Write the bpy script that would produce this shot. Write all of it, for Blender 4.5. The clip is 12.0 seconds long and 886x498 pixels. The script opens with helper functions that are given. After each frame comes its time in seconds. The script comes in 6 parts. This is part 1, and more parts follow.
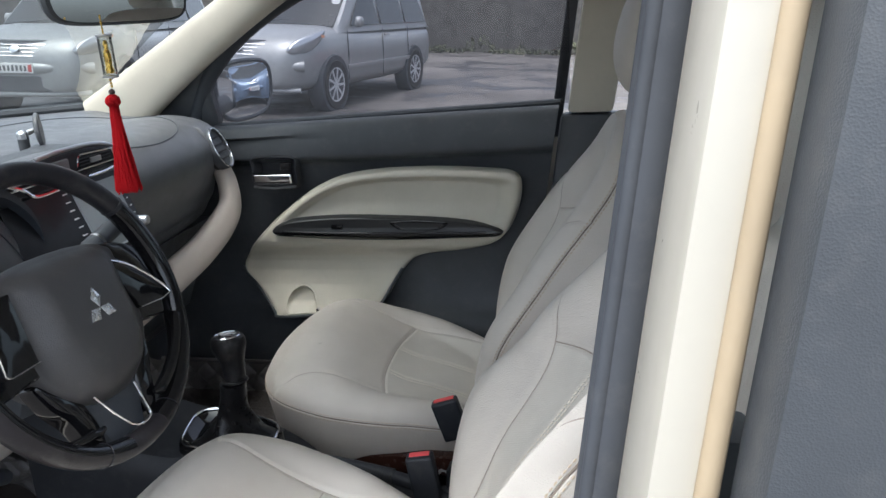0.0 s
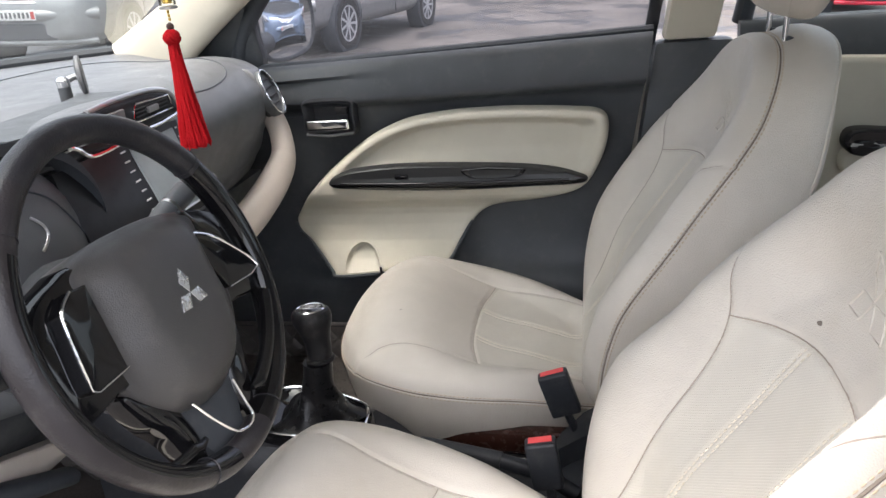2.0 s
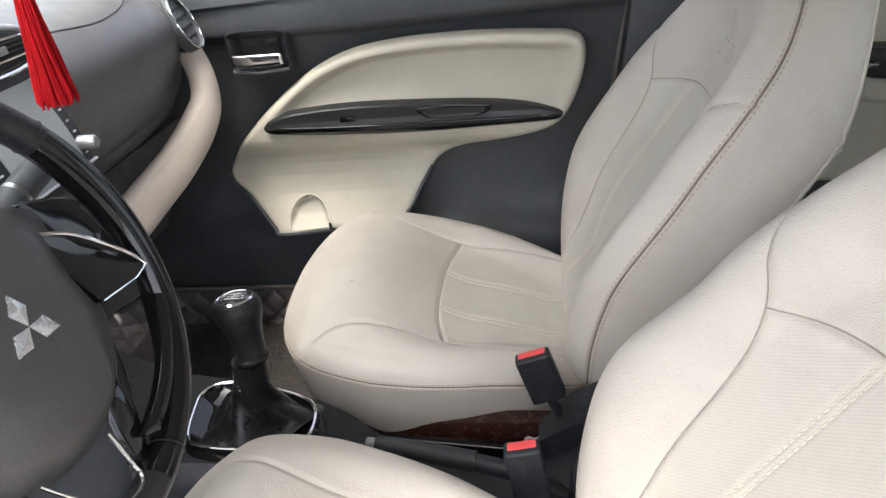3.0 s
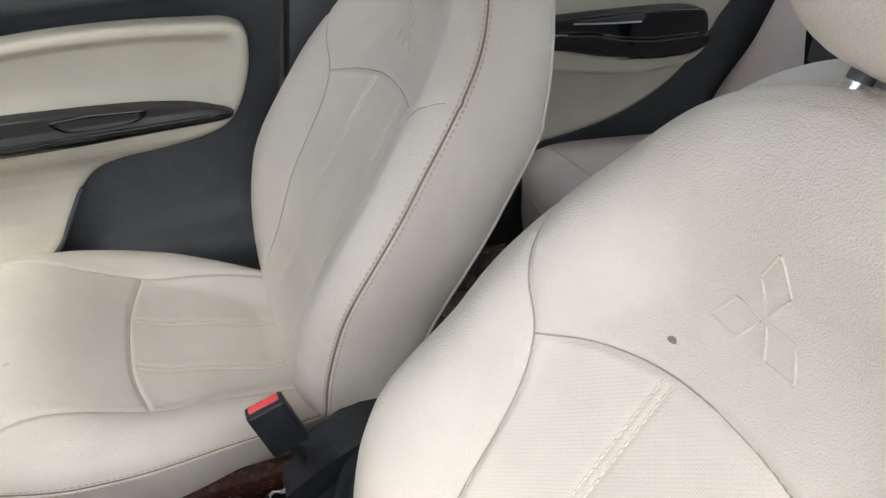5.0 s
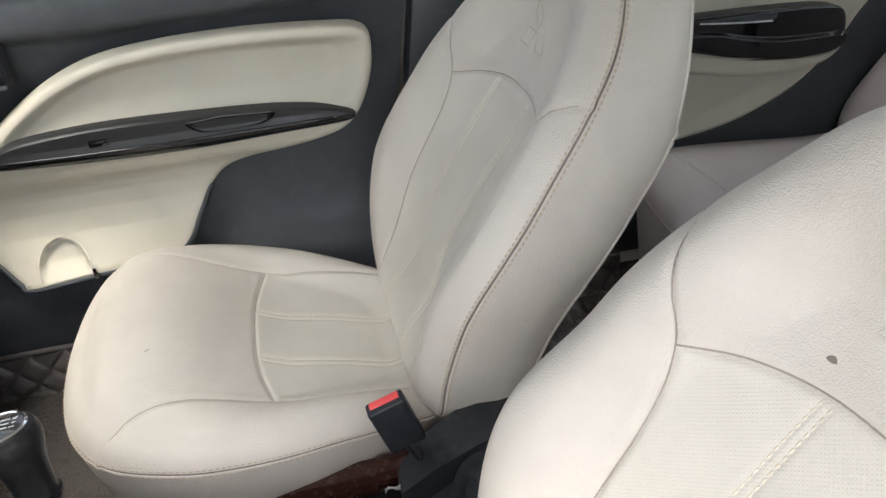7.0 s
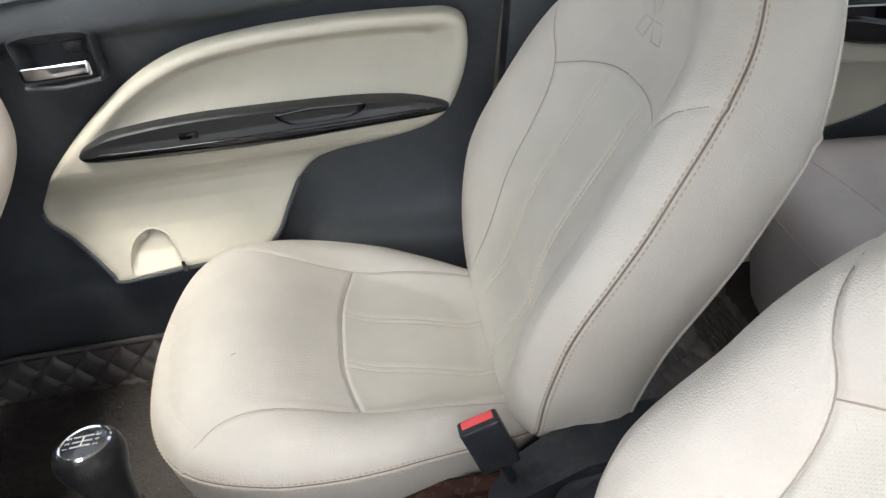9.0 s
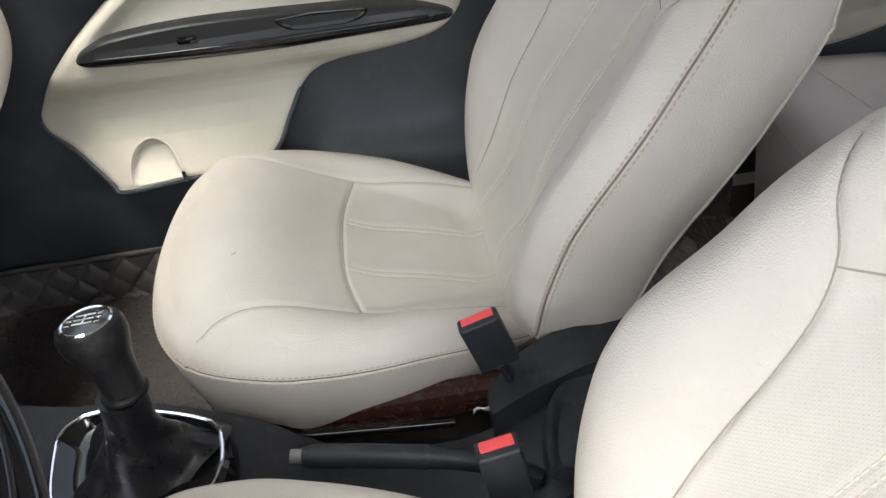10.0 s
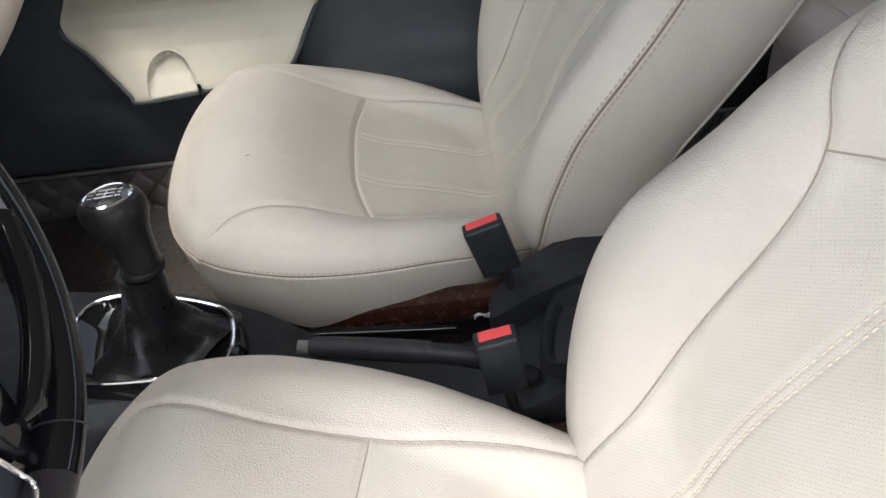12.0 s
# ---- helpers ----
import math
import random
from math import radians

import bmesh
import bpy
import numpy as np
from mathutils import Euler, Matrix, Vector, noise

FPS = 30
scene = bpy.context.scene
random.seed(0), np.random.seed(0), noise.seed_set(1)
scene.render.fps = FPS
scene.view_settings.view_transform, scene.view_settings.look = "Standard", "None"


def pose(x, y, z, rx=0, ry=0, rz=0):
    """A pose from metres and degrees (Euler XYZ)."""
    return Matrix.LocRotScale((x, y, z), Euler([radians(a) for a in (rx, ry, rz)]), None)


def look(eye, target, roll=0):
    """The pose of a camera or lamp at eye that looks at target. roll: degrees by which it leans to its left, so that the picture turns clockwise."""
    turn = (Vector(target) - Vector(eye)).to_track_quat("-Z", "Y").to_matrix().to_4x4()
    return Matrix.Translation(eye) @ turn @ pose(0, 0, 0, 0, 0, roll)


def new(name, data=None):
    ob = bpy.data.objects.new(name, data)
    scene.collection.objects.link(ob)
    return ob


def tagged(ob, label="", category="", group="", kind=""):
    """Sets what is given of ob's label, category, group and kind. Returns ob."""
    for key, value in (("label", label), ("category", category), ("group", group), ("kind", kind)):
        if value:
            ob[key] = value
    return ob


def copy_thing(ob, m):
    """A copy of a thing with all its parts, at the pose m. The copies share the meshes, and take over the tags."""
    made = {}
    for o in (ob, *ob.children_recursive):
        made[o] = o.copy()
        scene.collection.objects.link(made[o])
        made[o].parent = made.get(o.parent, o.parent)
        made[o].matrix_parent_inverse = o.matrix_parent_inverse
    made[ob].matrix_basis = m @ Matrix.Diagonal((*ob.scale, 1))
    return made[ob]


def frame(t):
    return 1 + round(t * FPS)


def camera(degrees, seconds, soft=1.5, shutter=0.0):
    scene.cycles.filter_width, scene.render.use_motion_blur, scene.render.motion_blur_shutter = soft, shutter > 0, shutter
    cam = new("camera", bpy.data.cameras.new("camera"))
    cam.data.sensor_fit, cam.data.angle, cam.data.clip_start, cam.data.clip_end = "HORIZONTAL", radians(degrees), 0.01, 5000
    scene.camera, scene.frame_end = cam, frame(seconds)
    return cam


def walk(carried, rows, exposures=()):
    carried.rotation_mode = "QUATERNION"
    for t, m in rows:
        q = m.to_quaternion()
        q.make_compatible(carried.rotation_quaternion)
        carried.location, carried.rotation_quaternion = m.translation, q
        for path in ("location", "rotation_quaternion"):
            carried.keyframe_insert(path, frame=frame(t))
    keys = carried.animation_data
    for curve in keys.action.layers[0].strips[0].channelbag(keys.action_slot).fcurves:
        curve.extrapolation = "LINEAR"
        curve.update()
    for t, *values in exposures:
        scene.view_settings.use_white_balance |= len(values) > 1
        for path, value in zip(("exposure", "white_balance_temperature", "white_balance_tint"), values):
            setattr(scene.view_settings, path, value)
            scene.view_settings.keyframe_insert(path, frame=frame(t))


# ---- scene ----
EXPOSURES = [(0.0, 2.08, 6080, 6), (0.5, 2.34, 6400, 9), (1.5, 2.6, 6620, 10), (3.0, 3.0, 6650, 9), (6.0, 2.98, 6680, 8), (9.0, 3.15, 6560, 7), (10.5, 2.93, 6560, 8), (12.0, 2.76, 6540, 8)]
cam = camera(62.0, 12.0)
PATH = [
    (0, (0.522, -1.081, 1.409), (0.16, 0.789, 0.797), -3.2),
    (0.5, (0.42, -1.066, 1.406), (-0.012, 0.78, 0.768), -2.9),
    (1, (0.388, -1.054, 1.399), (0.069, 0.798, 0.715), -3.2),
    (1.5, (0.367, -1.035, 1.401), (0.088, 0.809, 0.68), -3.9),
    (2, (0.34, -0.939, 1.386), (-0.047, 0.87, 0.627), -5.1),
    (2.5, (0.321, -0.791, 1.374), (-0.125, 0.977, 0.552), -6.2),
    (3, (0.316, -0.727, 1.353), (0.017, 1.007, 0.402), -6.5),
    (3.5, (0.255, -0.652, 1.359), (0.364, 1.053, 0.318), -3.9),
    (3.7, (0.238, -0.627, 1.357), (0.545, 1.041, 0.296), -2.7),
    (5.3, (0.285, -0.583, 1.366), (0.856, 0.999, 0.284), -1.4),
    (5.5, (0.293, -0.585, 1.368), (0.852, 1.01, 0.298), -2.0),
    (6, (0.294, -0.583, 1.367), (0.834, 1.029, 0.315), -2.2),
    (6.5, (0.264, -0.583, 1.367), (0.739, 1.049, 0.312), -2.5),
    (7, (0.236, -0.569, 1.365), (0.564, 1.086, 0.292), -4.3),
    (7.5, (0.225, -0.548, 1.36), (0.421, 1.121, 0.275), -6.0),
    (7.7, (0.222, -0.539, 1.359), (0.386, 1.134, 0.275), -6.5),
    (9.3, (0.229, -0.49, 1.356), (0.332, 1.169, 0.244), -7.1),
    (9.5, (0.23, -0.494, 1.348), (0.326, 1.148, 0.211), -7.2),
    (10, (0.221, -0.518, 1.311), (0.3, 1.065, 0.091), -6.9),
    (10.5, (0.215, -0.533, 1.275), (0.268, 0.988, -0.022), -6.7),
    (11, (0.197, -0.556, 1.267), (0.224, 0.918, -0.084), -6.5),
    (11.5, (0.207, -0.572, 1.267), (0.218, 0.896, -0.092), -6.4),
    (12, (0.214, -0.575, 1.282), (0.256, 0.934, -0.03), -5.5),
]
walk(cam, [(t, look(eye, target, roll)) for t, eye, target, roll in PATH], EXPOSURES)

# ---------------------------------------------------------------- light
world = bpy.data.worlds.new("sky")
scene.world = world
world.use_nodes = True
_wn = world.node_tree.nodes
_sky = _wn.new("ShaderNodeTexSky")
_sky.sky_type = "NISHITA"
_sky.sun_disc = False
_sky.sun_elevation, _sky.sun_rotation = radians(77), radians(203)
_sky.air_density, _sky.dust_density, _sky.ozone_density = 0.6, 5.0, 0.6
_bg = next(n for n in _wn if n.type == "BACKGROUND")
_bg.inputs["Strength"].default_value = 0.15
_pale = _wn.new("ShaderNodeHueSaturation")
_pale.inputs["Saturation"].default_value = 0.5
world.node_tree.links.new(_sky.outputs["Color"], _pale.inputs["Color"])
world.node_tree.links.new(_pale.outputs["Color"], _bg.inputs["Color"])
_sun = new("sun", bpy.data.lights.new("sun", "SUN"))
_sun.data.energy, _sun.data.angle, _sun.data.color = 0.06, radians(60), (1.0, 0.98, 0.95)
_sun.matrix_world = look((-0.7, -1.6, 9.8), (0, 0, 0))

# ---------------------------------------------------------------- materials
def lin(r, g, b):
    return tuple(((c / 12.92) if c <= 0.04045 else ((c + 0.055) / 1.055) ** 2.4) for c in (r / 255, g / 255, b / 255)) + (1.0,)


class Nodes:
    """A small builder round one node material."""

    def __init__(self, name, rough=0.5, metal=0.0, spec=0.5):
        self.mat = bpy.data.materials.new(name)
        self.mat.use_nodes = True
        self.nt = self.mat.node_tree
        self.bsdf = next(n for n in self.nt.nodes if n.type == "BSDF_PRINCIPLED")
        self.bsdf.inputs["Roughness"].default_value = rough
        self.bsdf.inputs["Metallic"].default_value = metal
        self.bsdf.inputs["Specular IOR Level"].default_value = spec
        self.co = self.nt.nodes.new("ShaderNodeTexCoord")

    def node(self, kind, **values):
        n = self.nt.nodes.new(kind)
        for k, v in values.items():
            n.inputs[k].default_value = v
        return n

    def link(self, a, b):
        self.nt.links.new(a, b)

    def noise(self, scale, detail=4.0, rough=0.55, co=None):
        n = self.node("ShaderNodeTexNoise", Scale=scale, Detail=detail, Roughness=rough)
        self.link(co or self.co.outputs["Object"], n.inputs["Vector"])
        return n.outputs["Fac"]

    def voronoi(self, scale, feature="F1"):
        n = self.node("ShaderNodeTexVoronoi", Scale=scale)
        n.feature = feature
        self.link(self.co.outputs["Object"], n.inputs["Vector"])
        return n.outputs["Distance"]

    def ramp(self, fac, stops):
        n = self.nt.nodes.new("ShaderNodeValToRGB")
        e = n.color_ramp.elements
        while len(e) < len(stops):
            e.new(0.5)
        for k, (p, c) in zip(e, stops):
            k.position, k.color = p, c
        self.link(fac, n.inputs["Fac"])
        return n.outputs["Color"]

    def mathn(self, op, a, b=None):
        n = self.nt.nodes.new("ShaderNodeMath")
        n.operation = op
        for i, v in enumerate((a, b)):
            if v is None:
                continue
            if isinstance(v, (int, float)):
                n.inputs[i].default_value = v
            else:
                self.link(v, n.inputs[i])
        return n.outputs[0]

    def mix(self, fac, a, b, mode="MIX"):
        n = self.nt.nodes.new("ShaderNodeMixRGB")
        n.blend_type = mode
        for i, v in enumerate((fac, a, b)):
            if isinstance(v, (int, float, tuple)):
                n.inputs[i].default_value = v
            else:
                self.link(v, n.inputs[i])
        return n.outputs[0]

    def colour(self, c):
        if isinstance(c, tuple):
            self.bsdf.inputs["Base Color"].default_value = c
        else:
            self.link(c, self.bsdf.inputs["Base Color"])
        return self

    def rough(self, socket):
        self.link(socket, self.bsdf.inputs["Roughness"])
        return self

    def bump(self, height, dist, strength=1.0):
        n = self.node("ShaderNodeBump", Strength=strength, Distance=dist)
        self.link(height, n.inputs["Height"])
        old = self.bsdf.inputs["Normal"].links
        if old:
            self.link(old[0].from_socket, n.inputs["Normal"])
        self.link(n.outputs["Normal"], self.bsdf.inputs["Normal"])
        return self


def shade(c, k):
    return (c[0] * k, c[1] * k, c[2] * k, 1.0)


def leather_mat(name, base, perforated=False):
    m = Nodes(name, rough=0.42, spec=0.5)
    big = m.noise(7.0, 3.0)
    mid = m.noise(60.0, 4.0)
    c = m.ramp(big, [(0.3, shade(base, 0.90)), (0.7, shade(base, 1.04))])
    stain = m.ramp(m.noise(13.0, 5.0, 0.65), [(0.55, (0, 0, 0, 1)), (0.78, (1, 1, 1, 1))])
    c = m.mix(m.mathn("MULTIPLY", stain, 0.22), c, (base[0] * 0.86, base[1] * 0.80, base[2] * 0.70, 1))
    m.rough(m.ramp(mid, [(0.3, (0.33,) * 3 + (1,)), (0.7, (0.46,) * 3 + (1,))]))
    m.bump(m.noise(26.0, 2.0), 0.004, 0.35)
    if perforated:
        co = m.co.outputs["UV"]
        wave = []
        for axis in (0, 1):
            sep = m.nt.nodes.new("ShaderNodeSeparateXYZ")
            m.link(co, sep.inputs[0])
            wave.append(m.mathn("SINE", m.mathn("MULTIPLY", sep.outputs[axis], 2 * math.pi / 0.0042)))
        dots = m.mathn("MULTIPLY", wave[0], wave[1])
        hole = m.ramp(dots, [(0.35, (0, 0, 0, 1)), (0.75, (1, 1, 1, 1))])
        c = m.mix(m.mathn("MULTIPLY", hole, 0.35), c, shade(base, 1.14))
        m.bump(hole, 0.0009, 0.45)
    if not perforated:
        m.bump(m.voronoi(640.0), 0.0009, 0.55)
    m.colour(c)
    return m.mat


def plastic_mat(name, base, rough=0.5, grain=900.0, depth=0.0003, spread=0.12, spec=0.5):
    m = Nodes(name, rough=rough, spec=spec)
    c = m.ramp(m.noise(9.0, 4.0), [(0.3, shade(base, 1 - spread)), (0.7, shade(base, 1 + spread))])
    # random dust specks mixed into the plastic's colour
    dust_haze = m.ramp(m.noise(38.0, 6.0, 0.7), [(0.52, (0, 0, 0, 1)), (0.8, (1, 1, 1, 1))])
    c = m.mix(m.mathn("MULTIPLY", dust_haze, 0.10), c, (0.30, 0.28, 0.25, 1))
    m.colour(c)
    m.rough(m.ramp(m.noise(30.0, 5.0), [(0.3, (rough * 0.85,) * 3 + (1,)), (0.7, (min(1, rough * 1.15),) * 3 + (1,))]))
    if grain:
        m.bump(m.voronoi(grain), depth, 0.5)
    return m.mat


def gloss_mat(name, base, rough=0.08, metal=0.0, spec=0.5):
    m = Nodes(name, rough=rough, metal=metal, spec=spec)
    m.colour(m.ramp(m.noise(14.0, 3.0), [(0.3, shade(base, 0.93)), (0.7, shade(base, 1.05))]))
    m.rough(m.ramp(m.noise(80.0, 6.0, 0.7), [(0.4, (rough,) * 3 + (1,)), (0.8, (rough * 1.8 + 0.02,) * 3 + (1,))]))
    return m.mat


def glass_mat(name, tint, gloss=0.6, haze=0.0):
    m = bpy.data.materials.new(name)
    m.use_nodes = True
    nt = m.node_tree
    nt.nodes.clear()
    out = nt.nodes.new("ShaderNodeOutputMaterial")
    mix = nt.nodes.new("ShaderNodeMixShader")
    tr = nt.nodes.new("ShaderNodeBsdfTransparent")
    gl = nt.nodes.new("ShaderNodeBsdfGlossy")
    fr = nt.nodes.new("ShaderNodeFresnel")
    mul = nt.nodes.new("ShaderNodeMath")
    mul.operation = "MULTIPLY"
    mul.inputs[1].default_value = gloss
    fr.inputs["IOR"].default_value = 1.5
    tr.inputs["Color"].default_value = tint
    gl.inputs["Roughness"].default_value = 0.02
    # a little translucent white paints a haze of light over the pane
    if haze:
        dust_haze, veil = nt.nodes.new("ShaderNodeBsdfTranslucent"), nt.nodes.new("ShaderNodeMixShader")
        dust_haze.inputs["Color"].default_value = (0.85, 0.86, 0.88, 1)
        veil.inputs[0].default_value = haze
        nt.links.new(tr.outputs[0], veil.inputs[1])
        nt.links.new(dust_haze.outputs[0], veil.inputs[2])
        tr = veil
    for a, b in ((fr.outputs[0], mul.inputs[0]), (mul.outputs[0], mix.inputs[0]), (tr.outputs[0], mix.inputs[1]), (gl.outputs[0], mix.inputs[2]), (mix.outputs[0], out.inputs[0])):
        nt.links.new(a, b)
    return m


def fibre_mat(name, base, scale=500.0):
    m = Nodes(name, rough=0.95, spec=0.1)
    c = m.ramp(m.noise(scale, 3.0, 0.7), [(0.3, shade(base, 0.45)), (0.7, shade(base, 1.7))])
    m.colour(m.mix(0.5, c, m.ramp(m.noise(8.0, 4.0), [(0.3, shade(base, 0.7)), (0.7, shade(base, 1.3))])))
    m.bump(m.noise(scale, 3.0, 0.7), 0.003, 0.9)
    return m.mat


def asphalt_mat():
    m = Nodes("asphalt", rough=0.8, spec=0.4)
    grit = m.ramp(m.noise(55.0, 6.0, 0.7), [(0.3, (0.062, 0.057, 0.054, 1)), (0.7, (0.125, 0.115, 0.108, 1))])
    worn = m.noise(0.55, 6.0, 0.6)
    c = m.mix(m.ramp(worn, [(0.42, (0, 0, 0, 1)), (0.62, (1, 1, 1, 1))]), grit, (0.145, 0.133, 0.125, 1))
    damp = m.ramp(m.noise(0.8, 7.0, 0.68), [(0.50, (0, 0, 0, 1)), (0.56, (1, 1, 1, 1))])
    crack = m.ramp(m.voronoi(0.9, "DISTANCE_TO_EDGE"), [(0.0, (1, 1, 1, 1)), (0.02, (0, 0, 0, 1))])
    c = m.mix(m.mathn("MULTIPLY", damp, 0.80), c, (0.035, 0.034, 0.036, 1))
    c = m.mix(m.mathn("MULTIPLY", crack, 0.5), c, (0.03, 0.03, 0.03, 1))
    m.colour(c)
    m.rough(m.ramp(damp, [(0.0, (0.88,) * 3 + (1,)), (1.0, (0.42,) * 3 + (1,))]))
    m.bump(m.noise(60.0, 4.0), 0.01, 0.5)
    return m.mat


CREAM = lin(206, 199, 188)
LEATHER = leather_mat("cream leatherette", CREAM)
LEATHER_DOT = leather_mat("dotted cream leatherette", lin(210, 204, 192), True)
LEATHER_GREY = leather_mat("lilac grey leatherette", lin(196, 188, 188))
SINGED = plastic_mat("singed leatherette", (0.20, 0.165, 0.135, 1), 0.8, 0)
THREAD = plastic_mat("cream thread", lin(216, 206, 187), 0.8, 0)
THREAD_TAN = plastic_mat("tan edge thread", lin(190, 174, 150), 0.8, 0)
# darker than the leather: paints the shadow in the edge seams
SEAM_SHADOW = plastic_mat("painted seam shadow", lin(128, 117, 106), 0.9, 0)
THREAD_DARK = plastic_mat("dark seam gap", lin(160, 149, 137), 0.9, 0)
SATIN_BLACK = gloss_mat("satin black strip", (0.017, 0.018, 0.019, 1), 0.32)
THREAD_GREY = plastic_mat("grey seam thread", lin(172, 165, 155), 0.9, 0)
BLACK = plastic_mat("black grained plastic", (0.056, 0.062, 0.069, 1), 0.5)
BLACK_SOFT = plastic_mat("charcoal dashboard skin", (0.080, 0.084, 0.090, 1), 0.40, 700.0, 0.0005, spec=0.9)
BLACK_MATT = plastic_mat("dull black plastic", (0.046, 0.052, 0.062, 1), 0.6)
PIANO = gloss_mat("piano black", (0.006, 0.006, 0.007, 1), 0.04)
CHROME = gloss_mat("chrome", (0.82, 0.83, 0.85, 1), 0.07, 1.0)
SATIN = gloss_mat("satin silver", (0.62, 0.62, 0.63, 1), 0.28, 1.0)
DOOR_CREAM = plastic_mat("beige door plastic", lin(200, 195, 179), 0.5, 800.0, 0.0003, 0.05)
PILLAR_CREAM = plastic_mat("beige pillar plastic", lin(198, 192, 176), 0.6, 600.0, 0.0003, 0.05)
DASH_CREAM = plastic_mat("beige dashboard plastic", lin(200, 190, 180), 0.5, 700.0, 0.0003, 0.06)
WHEEL_LEATHER = plastic_mat("worn black steering leather", (0.020, 0.020, 0.024, 1), 0.36, 500.0, 0.0004, 0.25, spec=0.35)
RIM_WORN = plastic_mat("polished brown black leather", (0.022, 0.020, 0.022, 1), 0.32, 420.0, 0.0004, 0.3, spec=0.35)
RUBBER = plastic_mat("grey door seal rubber", (0.055, 0.06, 0.07, 1), 0.7, 0)
SEAL_TAN = plastic_mat("tan rubber edging", lin(176, 158, 130), 0.7, 0)
RED_BUTTON = plastic_mat("red release button", (0.74, 0.075, 0.075, 1), 0.4, 0, spread=0.05)
RED_SILK = fibre_mat("red silk thread", (0.52, 0.012, 0.018, 1), 900.0)
GOLD = gloss_mat("gilt metal", (0.85, 0.55, 0.12, 1), 0.22, 1.0)
CARPET = fibre_mat("dark carpet", (0.095, 0.086, 0.080, 1), 420.0)
QUILT = plastic_mat("quilted brown black mat", (0.125, 0.115, 0.110, 1), 0.42, 600.0, 0.0004)
HEADLINER = fibre_mat("grey headliner cloth", (0.66, 0.64, 0.60, 1), 900.0)
BROWN = gloss_mat("brown lacquered steel", (0.035, 0.014, 0.010, 1), 0.2)
BODY_WHITE = plastic_mat("pearl white car paint", lin(186, 181, 168), 0.32, 0, spread=0.03)
SILVER = gloss_mat("silver car paint", (0.31, 0.32, 0.325, 1), 0.26, 0.3)
ALLOY = gloss_mat("light alloy", (0.55, 0.56, 0.57, 1), 0.3, 0.2)
SILVER_DARK = gloss_mat("blue grey car paint", (0.17, 0.22, 0.30, 1), 0.18, 0.4)
RED_PAINT = gloss_mat("red car paint", (0.60, 0.03, 0.06, 1), 0.15)
TYRE = plastic_mat("tyre rubber", (0.022, 0.022, 0.023, 1), 0.85, 200.0, 0.001)
LAMP_CLEAR = gloss_mat("clear lamp lens", (0.50, 0.52, 0.55, 1), 0.06, 0.7)
AMBER = gloss_mat("amber indicator lens", (0.65, 0.30, 0.18, 1), 0.1)
PLATE_WHITE = plastic_mat("white plate", (0.75, 0.75, 0.74, 1), 0.5, 0)
PLATE_MARK = plastic_mat("grey plate marks", (0.10, 0.10, 0.11, 1), 0.6, 0)
PLATE_RED = plastic_mat("red plate marks", (0.55, 0.05, 0.04, 1), 0.6, 0)
# the last value of both panes is the painted haze
GLASS = glass_mat("clear windscreen glass with painted haze", (0.56, 0.60, 0.59, 1), 0.35, 0.006)
GLASS_SIDE = glass_mat("lightly smoked side glass", (0.44, 0.44, 0.47, 1), 0.5, 0.03)
GLASS_DARK = gloss_mat("dark vehicle glass", (0.02, 0.023, 0.026, 1), 0.03)
GLASS_TUBE = glass_mat("clear acrylic tube", (0.92, 0.93, 0.90, 1), 0.9)
MIRROR = gloss_mat("mirror glass", (0.80, 0.83, 0.86, 1), 0.01, 1.0)
SCREEN = gloss_mat("unlit grey display", (0.30, 0.34, 0.36, 1), 0.45)
HUB_SKIN = plastic_mat("charcoal airbag skin", (0.060, 0.058, 0.059, 1), 0.42, 700.0, 0.0004)
KNOB_HIDE = plastic_mat("black knob hide", (0.008, 0.008, 0.009, 1), 0.40, 600.0, 0.0004, spec=0.22)
WHITE_MARK = plastic_mat("white printed marks", (0.75, 0.75, 0.75, 1), 0.5, 0)
GREY_MARK = plastic_mat("grey printed marks", (0.30, 0.31, 0.33, 1), 0.5, 0)
WEBBING = fibre_mat("black belt webbing", (0.018, 0.018, 0.02, 1), 700.0)
GREY_PLASTIC = plastic_mat("mid grey plastic", (0.16, 0.165, 0.17, 1), 0.5)
CONSOLE_BLACK = plastic_mat("black console plastic", (0.018, 0.020, 0.024, 1), 0.45, spec=0.35)
HEAD_GLASS = gloss_mat("dull black head unit", (0.010, 0.010, 0.012, 1), 0.3)
EMBLEM = gloss_mat("brushed chrome emblem", (0.80, 0.81, 0.82, 1), 0.22, 0.85)
ASPHALT = asphalt_mat()
WALL_FAR = fibre_mat("mossy rendered wall", (0.090, 0.086, 0.080, 1), 3.0)
LEAF = fibre_mat("dusty green leaves", (0.085, 0.09, 0.06, 1), 30.0)

# ---------------------------------------------------------------- mesh helpers
def thing(name, at, label, category, group="", kind=""):
    ob = new(name)
    ob.empty_display_size = 0.05
    ob.location = at
    return tagged(ob, label, category, group, kind)


